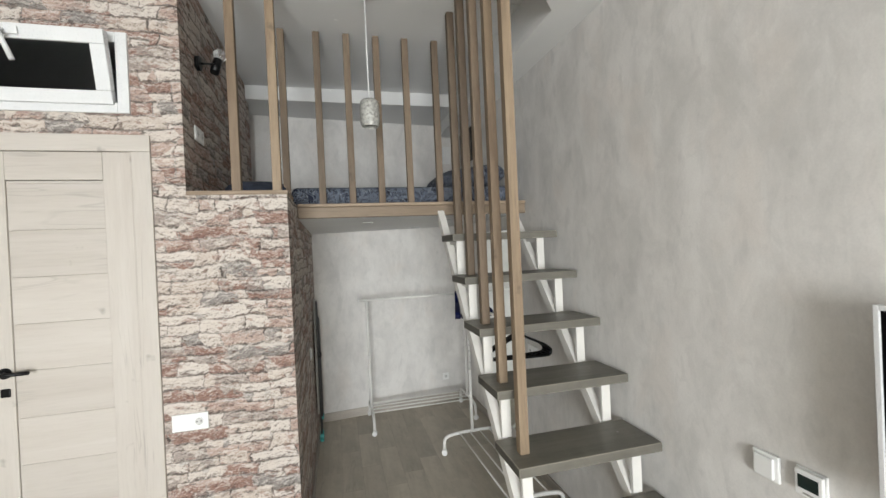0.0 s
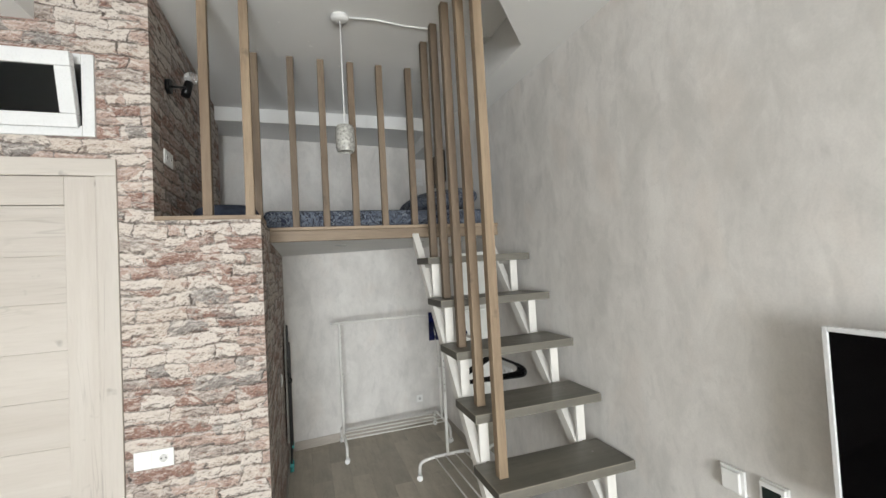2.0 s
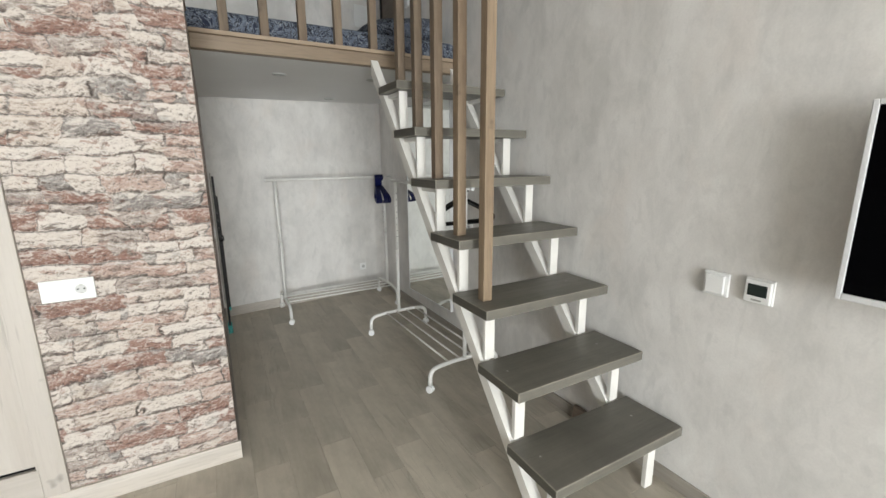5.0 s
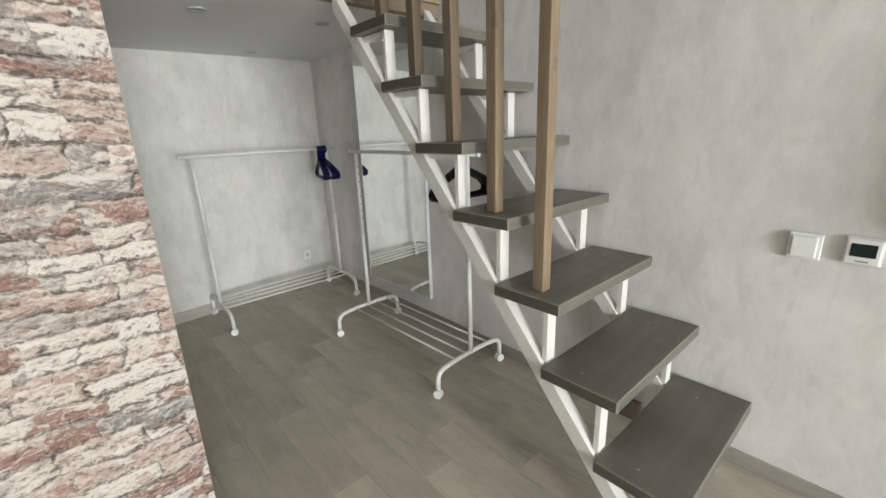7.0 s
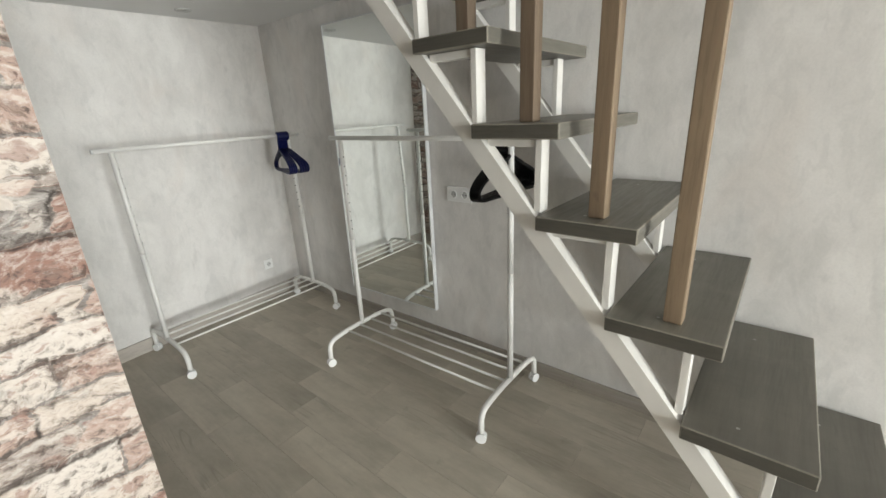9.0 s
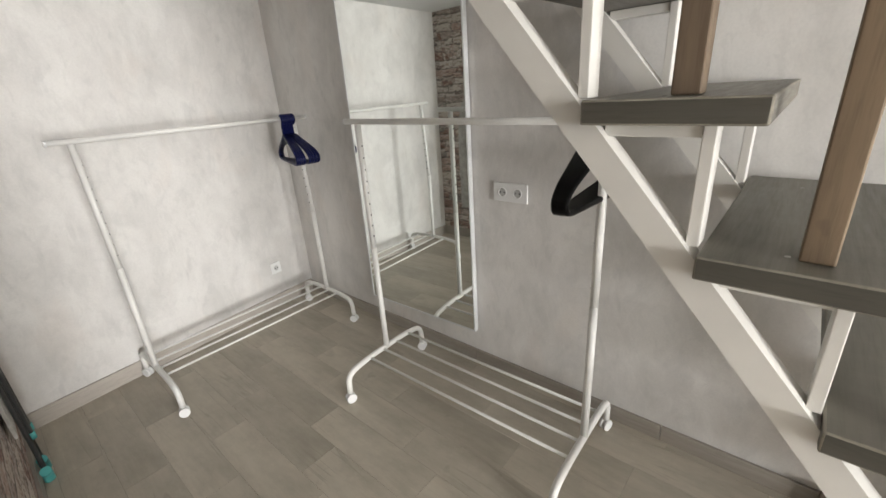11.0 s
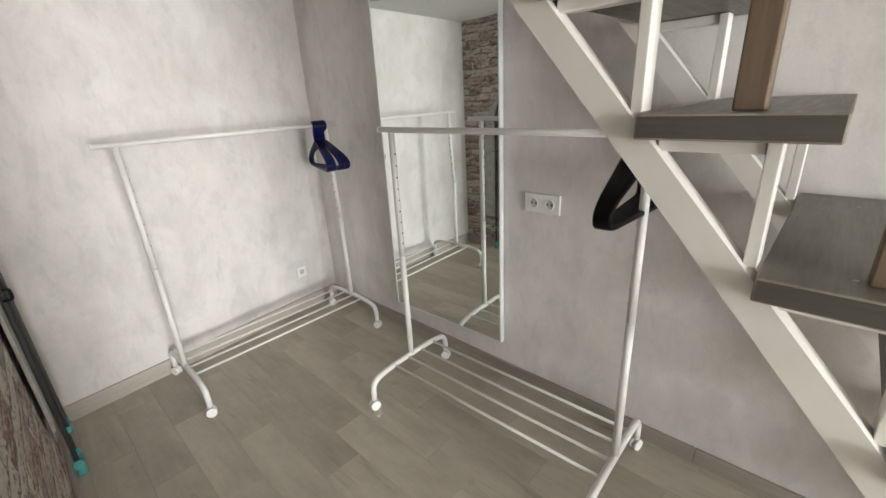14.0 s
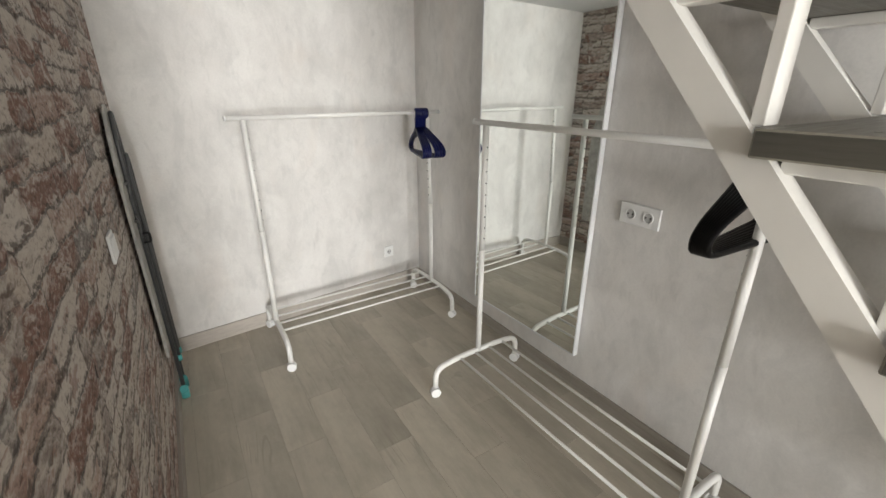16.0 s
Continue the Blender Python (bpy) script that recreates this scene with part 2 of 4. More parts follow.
def shiny(name, colour, rough, metal=0.0, transmission=0.0, ior=1.45):
    m, t, p = nodes_of(name)
    p.inputs["Base Color"].default_value = (*colour, 1)
    p.inputs["Metallic"].default_value = metal
    p.inputs["Transmission Weight"].default_value = transmission
    p.inputs["IOR"].default_value = ior
    v = coords(t)
    t.links.new(ramp(t, noise_of(t, v, 5, 4), [(0.3, rough), (0.75, rough + 0.02)]), p.inputs["Roughness"])
    return m


PLASTER = plaster("concrete_look_plaster")
BRICK = brick_paper("brick_print_wallpaper")
def ceiling_paint(name):
    """White emulsion with small brighter dabs of filler."""
    m, t, p = nodes_of(name)
    v = coords(t)
    c = ramp(t, noise_of(t, v, 1.8, 4), [(0.3, (0.76, 0.76, 0.755)), (0.7, (0.80, 0.80, 0.795))])
    dabs = noise_of(t, v, 17, 2, 0.4)
    c = mix(t, ramp(t, dabs, [(0.755, 0.0), (0.77, 1.0)]), c, (0.93, 0.93, 0.92))
    t.links.new(c, p.inputs["Base Color"])
    p.inputs["Roughness"].default_value = 0.85
    bump(t, p, noise_of(t, v, 90, 3), 0.2, 0.001)
    return m


CEIL = ceiling_paint("white_ceiling_paint")
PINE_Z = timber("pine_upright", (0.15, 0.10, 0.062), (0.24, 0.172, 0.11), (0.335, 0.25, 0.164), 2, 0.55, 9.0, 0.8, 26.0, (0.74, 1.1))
# Darker copy of PINE_Z: shade on the rear posts put into the colour.
PINE_SHADE = timber("shaded_pine_upright", (0.105, 0.073, 0.048), (0.185, 0.134, 0.09), (0.255, 0.192, 0.13), 2, 0.6, 9.0, 0.8, 26.0, (0.78, 1.08))
PINE_X = timber("pine_level", (0.21, 0.15, 0.10), (0.29, 0.218, 0.15), (0.37, 0.285, 0.20), 0, 0.55, 9.0, 0.8)
TREAD = timber("grey_stained_tread", (0.118, 0.11, 0.091), (0.155, 0.145, 0.121), (0.19, 0.178, 0.148), 0, 0.42, 9.0, 0.0, 26.0, (0.9, 1.08), 0.35, 0.2, 0.15)
# End grain, darkened further so the colour carries the shade on the tread ends.
TREAD_END = timber("shaded_end_grain", (0.062, 0.057, 0.046), (0.08, 0.074, 0.060), (0.10, 0.093, 0.076), 1, 0.55, 9.0, 0.0, 26.0, (0.9, 1.08))
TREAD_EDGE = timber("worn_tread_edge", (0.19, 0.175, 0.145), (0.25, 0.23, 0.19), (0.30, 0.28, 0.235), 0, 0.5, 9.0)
OAK_Z = timber("bleached_oak_upright", (0.43, 0.385, 0.34), (0.485, 0.445, 0.402), (0.525, 0.488, 0.447), 2, 0.5, 9.0, 0.8, 26.0, (0.97, 1.03), 0.0, 0.3, 0.14, 0.3)
OAK_X = timber("bleached_oak_level", (0.43, 0.385, 0.34), (0.485, 0.445, 0.402), (0.525, 0.488, 0.447), 0, 0.5, 9.0, 0.8, 26.0, (0.97, 1.03), 0.0, 0.3, 0.14, 0.3)
PLANK = timber("wood_look_tile", (0.415, 0.375, 0.308), (0.49, 0.445, 0.37), (0.565, 0.515, 0.432), 1, 0.38, 13.0, 0.5, 26.0, (0.91, 1.08), 0.5, 0.3, 0.06, 0.15)
SKIRT_X = timber("wood_look_skirting_level", (0.40, 0.36, 0.315), (0.50, 0.455, 0.405), (0.57, 0.525, 0.475), 0, 0.45, 9.0)
SKIRT_Y = timber("wood_look_skirting_side", (0.30, 0.265, 0.225), (0.37, 0.335, 0.295), (0.43, 0.395, 0.35), 1, 0.45, 9.0)
# Kept dark to cut the light that the unseen walls bounce back.
PAINT = plain("low_bounce_grey", (0.17, 0.165, 0.155), 0.85, vary=0.06, scale=1.5, relief=0.001)
GROUT = plain("grout", (0.29, 0.262, 0.218), 0.9)
STEEL = plain("white_painted_steel", (0.74, 0.72, 0.68), 0.42, vary=0.04)
RACKW = plain("white_lacquered_tube", (0.80, 0.79, 0.76), 0.35, vary=0.03)
PLASTIC = plain("white_plastic", (0.80, 0.80, 0.79), 0.35, vary=0.02)
# White plastic greyed down: the dimness of recesses is in its colour.
WHITE_SHADED = plain("shaded_white_plastic", (0.52, 0.52, 0.51), 0.5, vary=0.03)
PVC = plain("white_window_plastic", (0.68, 0.685, 0.69), 0.3, vary=0.02)
BLACK = plain("black_plastic", (0.004, 0.004, 0.0045), 0.35, vary=0.2, gloss=0.22)
BLUE = plain("navy_plastic", (0.004, 0.007, 0.062), 0.36, vary=0.2, gloss=0.3)
DARKTUBE = plain("grey_lacquered_tube", (0.065, 0.066, 0.067), 0.4, vary=0.1)
TEAL = plain("turquoise_plastic", (0.10, 0.46, 0.45), 0.4, vary=0.1)
COVER = plain("pale_board_cover", (0.42, 0.41, 0.385), 0.9, vary=0.2, scale=30, relief=0.002)
FLORAL = floral("blue_floral_cotton")
NAVY = plain("dark_blue_cotton", (0.03, 0.038, 0.06), 0.9, vary=0.35, scale=30, relief=0.003)
MIRROR = shiny("mirror_silver", (0.86, 0.89, 0.87), 0.012, 1.0)
SCREEN = shiny("dark_screen_glass", (0.0015, 0.0015, 0.002), 0.06, ior=1.16)
DARKGLASS = shiny("window_glass", (0.45, 0.48, 0.48), 0.02, 0.0, 1.0, 1.3)
BULB = shiny("bulb_glass", (0.95, 0.95, 0.95), 0.03, 0.0, 0.9)
SILVER = plain("silver_mosaic", (0.40, 0.395, 0.37), 0.5, 0.2, vary=0.45, scale=70, relief=0.002, gloss=0.35)
LCD = shiny("green_black_display", (0.012, 0.022, 0.02), 0.15)
PLANK.node_tree.nodes["Principled BSDF"].inputs["Specular IOR Level"].default_value = 0.25
BOARD = timber("brown_timber", (0.10, 0.075, 0.055), (0.14, 0.105, 0.078), (0.17, 0.13, 0.10), 1, 0.5)


# ---- building helpers ----
def block(bm, x0, x1, y0, y1, z0, z1, bevel=0.0):
    vs = [bm.verts.new(c) for c in ((x0, y0, z0), (x1, y0, z0), (x1, y1, z0), (x0, y1, z0), (x0, y0, z1), (x1, y0, z1), (x1, y1, z1), (x0, y1, z1))]
    fs = [bm.faces.new([vs[i] for i in f]) for f in ((0, 3, 2, 1), (4, 5, 6, 7), (0, 1, 5, 4), (1, 2, 6, 5), (2, 3, 7, 6), (3, 0, 4, 7))]
    if bevel:
        edges = list({e for f in fs for e in f.edges})
        bmesh.ops.bevel(bm, geom=edges, offset=bevel, segments=2, profile=0.5, affect="EDGES")
    return vs


def solid(x0, x1, y0, y1, z0, z1, bevel=0.0):
    bm = bmesh.new()
    block(bm, x0, x1, y0, y1, z0, z1, bevel)
    return bm


def prism(outline, axis, lo, hi):
    """An outline of 2D points pulled out along one axis between lo and hi."""
    bm = bmesh.new()

    def place(a, b, c):
        return {"x": (c, a, b), "y": (a, c, b), "z": (a, b, c)}[axis]

    bottom = [bm.verts.new(place(a, b, lo)) for a, b in outline]
    top = [bm.verts.new(place(a, b, hi)) for a, b in outline]
    bm.faces.new(bottom)
    bm.faces.new(top)
    n = len(outline)
    for i in range(n):
        bm.faces.new((bottom[i], bottom[(i + 1) % n], top[(i + 1) % n], top[i]))
    bmesh.ops.recalc_face_normals(bm, faces=bm.faces)
    return bm


def tube(bm, points, radius, sides=10, closed=False, flat=1.0):
    """A round bar swept along points; flat squeezes it along its second axis."""
    pts = [Vector(q) for q in points]
    n = len(pts)
    rings = []
    side = None
    for i, q in enumerate(pts):
        a = pts[(i - 1) % n] if closed or i > 0 else q
        b = pts[(i + 1) % n] if closed or i < n - 1 else q
        d = (b - a).normalized()
        if side is None:
            side = d.orthogonal().normalized()
        side = (side - d * side.dot(d)).normalized()
        up = d.cross(side)
        rings.append([bm.verts.new(q + radius * (math.cos(k * 2 * math.pi / sides) * side + flat * math.sin(k * 2 * math.pi / sides) * up)) for k in range(sides)])
    for i in range(n if closed else n - 1):
        r, s = rings[i], rings[(i + 1) % n]
        for k in range(sides):
            bm.faces.new((r[k], r[(k + 1) % sides], s[(k + 1) % sides], s[k])).smooth = True
    if not closed:
        bm.faces.new(rings[0][::-1])
        bm.faces.new(rings[-1])
    return bm


def rod(points, radius, sides=10, closed=False):
    return tube(bmesh.new(), points, radius, sides, closed)


def rounded(points, radius, steps=6):
    """A polyline with its inner corners rounded."""
    pts = [Vector(q) for q in points]
    out = [pts[0]]
    for a, b, c in zip(pts, pts[1:], pts[2:]):
        r = min(radius, (a - b).length * 0.49, (c - b).length * 0.49)
        p, q = b + (a - b).normalized() * r, b + (c - b).normalized() * r
        for k in range(steps + 1):
            s = k / steps
            out.append((1 - s) ** 2 * p + 2 * s * (1 - s) * b + s * s * q)
    return out + [pts[-1]]


def disc(bm, centre, axis, radius, depth, sides=20):
    c, a = Vector(centre), Vector(axis).normalized()
    return tube(bm, [c, c + a * depth], radius, sides)


def lathe(profile, sides=28):
    """A turned shape round the z axis from (radius, height) pairs."""
    bm = bmesh.new()
    rings = [[bm.verts.new((r * math.cos(k * 2 * math.pi / sides), r * math.sin(k * 2 * math.pi / sides), z)) for k in range(sides)] for r, z in profile]
    for r, s in zip(rings, rings[1:]):
        for k in range(sides):
            bm.faces.new((r[k], r[(k + 1) % sides], s[(k + 1) % sides], s[k])).smooth = True
    return bm


def mesh_of(name, bm, material):
    data = bpy.data.meshes.new(name)
    bm.to_mesh(data)
    bm.free()
    data.materials.append(material)
    return data


def part(name, bm, material, parent, label=""):
    ob = new(name, mesh_of(name, bm, material))
    ob.parent = parent
    return tagged(ob, label)


def structure(name, bm, material, label="", category=""):
    return tagged(new(name, mesh_of(name, bm, material)), label, category, kind="structure")


def thing(name, x, y, z, label, category, group="", rz=0.0):
    ob = new(name)
    ob.empty_display_size = 0.1
    ob.matrix_world = pose(x, y, z, 0, 0, rz)
    return tagged(ob, label, category, group)


# ---- the plan ----
WALL_X, BACK_Y = 3.10, 8.95            # grey side wall, grey back wall
PIER_X, PIER_Y = 1.433, 6.459          # brick-papered corner of the bathroom block
UPPER_X = 0.953                        # the block's narrower upper storey
LEFT_X, FRONT_Y = -1.7, WIN_Y
LOFT_Z, UNDER_Z, LOFT_Y = 2.095, 2.0, 7.05
CEIL_Z, LOW_Z = 3.28, 3.03
RISE, RUN, TREAD_DEPTH, TREAD_H = 0.2555, 0.2155, 0.279, 0.043


def back_at(x):
    """The back wall runs a little out of square."""
    return 8.605 + 0.105 * (x - 1.44)


def under_at(x, y):
    """The ceiling under the loft, lowered towards its far brick-side corner to fit the camera's view."""
    return UNDER_Z - 0.027 * (WALL_X - x) * (y - LOFT_Y - 0.06) / (back_at(x) - LOFT_Y - 0.06)


# floor bed, walls, ceilings
structure("floor", solid(LEFT_X - 0.1, WALL_X + 0.1, FRONT_Y - 0.1, BACK_Y + 0.1, -0.12, -0.0012), GROUT, "floor of grey-brown wood-look tiles", "floor")
structure("wall_side", solid(WALL_X, WALL_X + 0.15, FRONT_Y, BACK_Y + 0.15, -0.1, 3.5), PLASTER, "grey concrete-look plaster wall with cloudy mottling", "wall")
structure("wall_back", prism([(PIER_X - 0.9, back_at(PIER_X - 0.9)), (WALL_X, back_at(WALL_X)), (WALL_X, 9.1), (PIER_X - 0.9, 9.1)], "z", -0.1, 3.5), PLASTER, "grey concrete-look plaster wall behind the rack", "wall")
# unseen wall, added to close the room and dim light from the left
structure("wall_left", solid(LEFT_X - 0.15, LEFT_X, FRONT_Y, PIER_Y + 0.1, -0.1, 3.5), PAINT, "unseen dark grey wall closing the room", "wall")

win0, win1, winz0, winz1 = WIN_X - 1.25, WIN_X + 1.25, 0.1, 2.4
bm = bmesh.new()
block(bm, LEFT_X, win0, FRONT_Y - 0.15, FRONT_Y, -0.1, 3.5)
block(bm, win1, WALL_X, FRONT_Y - 0.15, FRONT_Y, -0.1, 3.5)
block(bm, win0, win1, FRONT_Y - 0.15, FRONT_Y, -0.1, winz0)
block(bm, win0, win1, FRONT_Y - 0.15, FRONT_Y, winz1, 3.5)
structure("wall_front", bm, PLASTER, "unseen dark grey wall closing the room with a wide window", "wall")

# brick-papered front of the bathroom block, open at door and window
DOOR0, DOOR1, DOOR_Z = 0.092, 0.729, 2.305
W0, W1, WZ0, WZ1 = -0.22, 0.729, 2.487, 2.882
bm = bmesh.new()
for x0, x1, z0, z1 in ((LEFT_X, min(DOOR0, W0), -0.1, 3.28), (W0, DOOR0, -0.1, WZ0), (DOOR0, DOOR1, DOOR_Z, WZ0), (DOOR1, UPPER_X, -0.1, WZ0), (W1, UPPER_X, WZ0, WZ1),
                       (W0, UPPER_X, WZ1, 3.28), (UPPER_X, PIER_X, -0.1, 2.085)):
    block(bm, x0, x1, PIER_Y, PIER_Y + 0.1, z0, z1)
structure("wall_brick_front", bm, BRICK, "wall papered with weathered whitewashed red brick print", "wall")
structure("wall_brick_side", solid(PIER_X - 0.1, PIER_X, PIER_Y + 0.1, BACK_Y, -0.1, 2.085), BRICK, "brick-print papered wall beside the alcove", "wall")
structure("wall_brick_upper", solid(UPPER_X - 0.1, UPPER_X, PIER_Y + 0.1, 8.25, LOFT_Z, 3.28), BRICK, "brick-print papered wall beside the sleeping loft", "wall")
structure("wall_loft_end", solid(UPPER_X - 0.3, UPPER_X - 0.15, 8.25, BACK_Y, LOFT_Z, 3.28), PLASTER, "unseen dark grey wall closing the room at the loft's end", "wall")
structure("wall_loft_return", solid(UPPER_X - 0.15, UPPER_X - 0.1, 8.20, 8.25, LOFT_Z, 3.28), PLASTER, "grey plaster return of the loft wall", "wall")
structure("wall_bath_left", solid(LEFT_X - 0.15, LEFT_X, PIER_Y + 0.1, BACK_Y + 0.1, -0.1, 3.5), PAINT, "plain wall", "wall")
structure("wall_bath_back", solid(LEFT_X, PIER_X - 0.9, BACK_Y, BACK_Y + 0.15, -0.1, 3.5), PAINT, "plain wall", "wall")

structure("ceiling_upper", solid(LEFT_X, WALL_X, FRONT_Y, BACK_Y, CEIL_Z, CEIL_Z + 0.1), CEIL, "white painted ceiling", "ceiling")
lower = [(2.875, BACK_Y), (WALL_X, BACK_Y), (WALL_X, FRONT_Y), (LEFT_X, FRONT_Y), (LEFT_X, PIER_Y), (0.503, PIER_Y), (0.503, 4.4), (1.288, 4.4), (2.875, 6.155)]
structure("ceiling_lower", prism(lower, "z", LOW_Z, CEIL_Z - 0.002), CEIL, "white dropped ceiling with a recess cut on the slant", "ceiling")
structure("ceiling_beam", solid(UPPER_X - 0.15, 2.875, 8.10, BACK_Y, 3.154, CEIL_Z - 0.002), CEIL, "white boxed beam across the loft ceiling", "beam")

# loft deck
bm = prism([(UPPER_X, PIER_Y + 0.1), (PIER_X - 0.1, PIER_Y + 0.1), (PIER_X - 0.1, LOFT_Y + 0.06), (PIER_X, LOFT_Y + 0.06), (WALL_X, LOFT_Y + 0.06), (WALL_X, BACK_Y), (UPPER_X - 0.15, BACK_Y), (UPPER_X - 0.15, 8.25), (UPPER_X, 8.25)], "z", UNDER_Z + 0.02, LOFT_Z - 0.006)
structure("loft_deck", bm, PINE_X, "timber deck of the sleeping loft", "loft floor")
bm = bmesh.new()
block(bm, PIER_X, WALL_X, LOFT_Y + 0.06, BACK_Y, UNDER_Z, UNDER_Z + 0.018)
bmesh.ops.subdivide_edges(bm, edges=list(bm.edges), cuts=7, use_grid_fill=True)
for v in bm.verts:
    if v.co.z < UNDER_Z + 0.001:
        v.co.z = under_at(v.co.x, v.co.y)
structure("ceiling_alcove", bm, CEIL, "white ceiling under the sleeping loft", "ceiling")

# skirtings
xa, xb = PIER_X + 0.012, WALL_X - 0.012
structure("baseboard_back", prism([(xa, back_at(xa) - 0.012), (xb, back_at(xb) - 0.012), (xb, back_at(xb) + 0.01), (xa, back_at(xa) + 0.01)], "z", 0, 0.085), SKIRT_X, "wood-look tile skirting", "baseboard")
bm = bmesh.new()
for y0, y1 in ((FRONT_Y, 0.93), (0.932, 1.83), (1.832, 2.73), (2.732, 3.63), (3.632, 4.53), (4.532, 5.43), (5.432, 6.33), (6.332, 7.23), (7.232, 8.13), (8.132, BACK_Y)):
    block(bm, WALL_X - 0.012, WALL_X, y0, y1, 0, 0.07, 0.002)
structure("baseboard_side", bm, SKIRT_Y, "wood-look tile skirting", "baseboard")
structure("baseboard_pier", solid(0.73, PIER_X + 0.012, PIER_Y - 0.014, PIER_Y, 0, 0.092, 0.002), SKIRT_X, "pale wood-look skirting under the brick paper", "baseboard")
structure("baseboard_pier_side", solid(PIER_X, PIER_X + 0.012, PIER_Y, BACK_Y, 0, 0.085, 0.002), SKIRT_Y, "wood-look tile skirting", "baseboard")

# room window behind the walk
wnd = thing("window_1", WIN_X, FRONT_Y, winz0, "wide white-framed room window", "window")
tagged(wnd, kind="structure")
h = winz1 - winz0
for x0, x1, z0, z1 in ((-1.25, -1.19, 0, h), (1.19, 1.25, 0, h), (-0.03, 0.03, 0.06, h - 0.06), (-1.19, 1.19, 0, 0.06), (-1.19, 1.19, h - 0.06, h)):
    part("window_frame", solid(x0, x1, -0.10, -0.04, z0, z1, 0.004), PVC, wnd)

# ---- door and small bathroom window ----
door = thing("door_1", DOOR0, PIER_Y, 0.0, "pale bleached oak panelled door, shut", "door")
tagged(door, kind="structure")
LW = DOOR1 - DOOR0 - 0.012
leaf = part("leaf", solid(0.004, 0.118, -0.002, 0.036, 0.235, 2.2995, 0.003), OAK_Z, door)
part("stile", solid(LW - 0.118, LW, -0.002, 0.036, 0.235, 2.2995, 0.003), OAK_Z, door)
part("top_rail", solid(0.1185, LW - 0.1185, -0.002, 0.036, 2.165, 2.2995, 0.003), OAK_X, door)
part("bottom_rail", solid(0.1185, LW - 0.1185, -0.002, 0.036, 0.235, 0.40, 0.003), OAK_X, door)
z = 0.402
while z < 2.16:
    top = min(z + 0.2185, 2.163)
    part("panel_board", solid(0.1185, LW - 0.1185, 0.007, 0.03, z, top - 0.0006, 0.0015), OAK_X, door)
    z = top
part("door_back", solid(0.004, LW, 0.036, 0.042, 0.235, 2.2995), OAK_Z, door)
part("threshold_panel", solid(-0.05, LW + 0.008, -0.012, 0.05, 0.0, 0.222, 0.003), OAK_X, door)
# black strip stands in for the shade in the gap under the leaf
part("gap_shade_strip", solid(-0.05, LW + 0.008, 0.006, 0.06, 0.2225, 0.234), BLACK, door, "black strip for the shaded gap under the door leaf")
part("casing_side", solid(LW + 0.009, LW + 0.0905, -0.016, 0.0, 0.093, 2.30, 0.003), OAK_Z, door)
part("casing_side", solid(-0.085, -0.002, -0.016, 0.0, 0.0, 2.30, 0.003), OAK_Z, door)
part("casing_head", solid(-0.085, LW + 0.0905, -0.016, 0.0, 2.3005, 2.382, 0.003), OAK_X, door)
part("jamb", solid(LW + 0.001, LW + 0.0085, -0.010, 0.04, 0.206, 2.30), OAK_Z, door)
bm = bmesh.new()
disc(bm, (0.085, -0.002, 1.275), (0, -1, 0), 0.025, 0.008)
tube(bm, rounded([(0.085, -0.006, 1.275), (0.085, -0.05, 1.275), (0.20, -0.05, 1.278)], 0.012), 0.009)
part("door_handle", bm, BLACK, door, "black lever handle")
bm = bmesh.new()
block(bm, 0.066, 0.104, -0.010, -0.002, 1.165, 1.205, 0.004)
part("lock_plate", bm, BLACK, door, "black lock plate")

win = thing("window_2", W0, PIER_Y, WZ0, "small white window over the door, tilted open", "window")
tagged(win, kind="structure")
ww, wh = W1 - W0, WZ1 - WZ0
for x0, x1, z0, z1 in ((0, 0.05, 0, wh), (ww - 0.05, ww, 0, wh), (0.0505, ww - 0.0505, 0, 0.05), (0.0505, ww - 0.0505, wh - 0.05, wh)):
    part("window_frame", solid(x0, x1, -0.012, 0.06, z0, z1, 0.003), PVC, win)
sash = part("sash", solid(0.045, ww - 0.06, 0, 0.045, 0, 0.062, 0.004), PVC, win)
for x0, x1, z0, z1 in ((0.045, 0.107, 0.0625, 0.27), (ww - 0.122, ww - 0.06, 0.0625, 0.27), (0.045, ww - 0.06, 0.2705, 0.335)):
    part("sash_rail", solid(x0, x1, 0, 0.045, z0, z1, 0.004), PVC, sash)
part("pane", solid(0.1075, ww - 0.1225, 0.02, 0.026, 0.0625, 0.27), DARKGLASS, sash)
bm = bmesh.new()
block(bm, 0.485, 0.565, -0.012, 0, 0.285, 0.322, 0.004)
tube(bm, rounded([(0.51, -0.01, 0.30), (0.51, -0.045, 0.30), (0.55, -0.05, 0.17)], 0.012), 0.011)
part("window_handle", bm, PVC, sash)
sash.matrix_local = pose(0, -0.03, 0.035, 12)

# ---- staircase ----
def tread_front(n):
    """y of the front edge and z of the top of tread n, counted from the floor."""
    return 5.285 + RUN * (n - 1), 0.3085 + RISE * (n - 1)


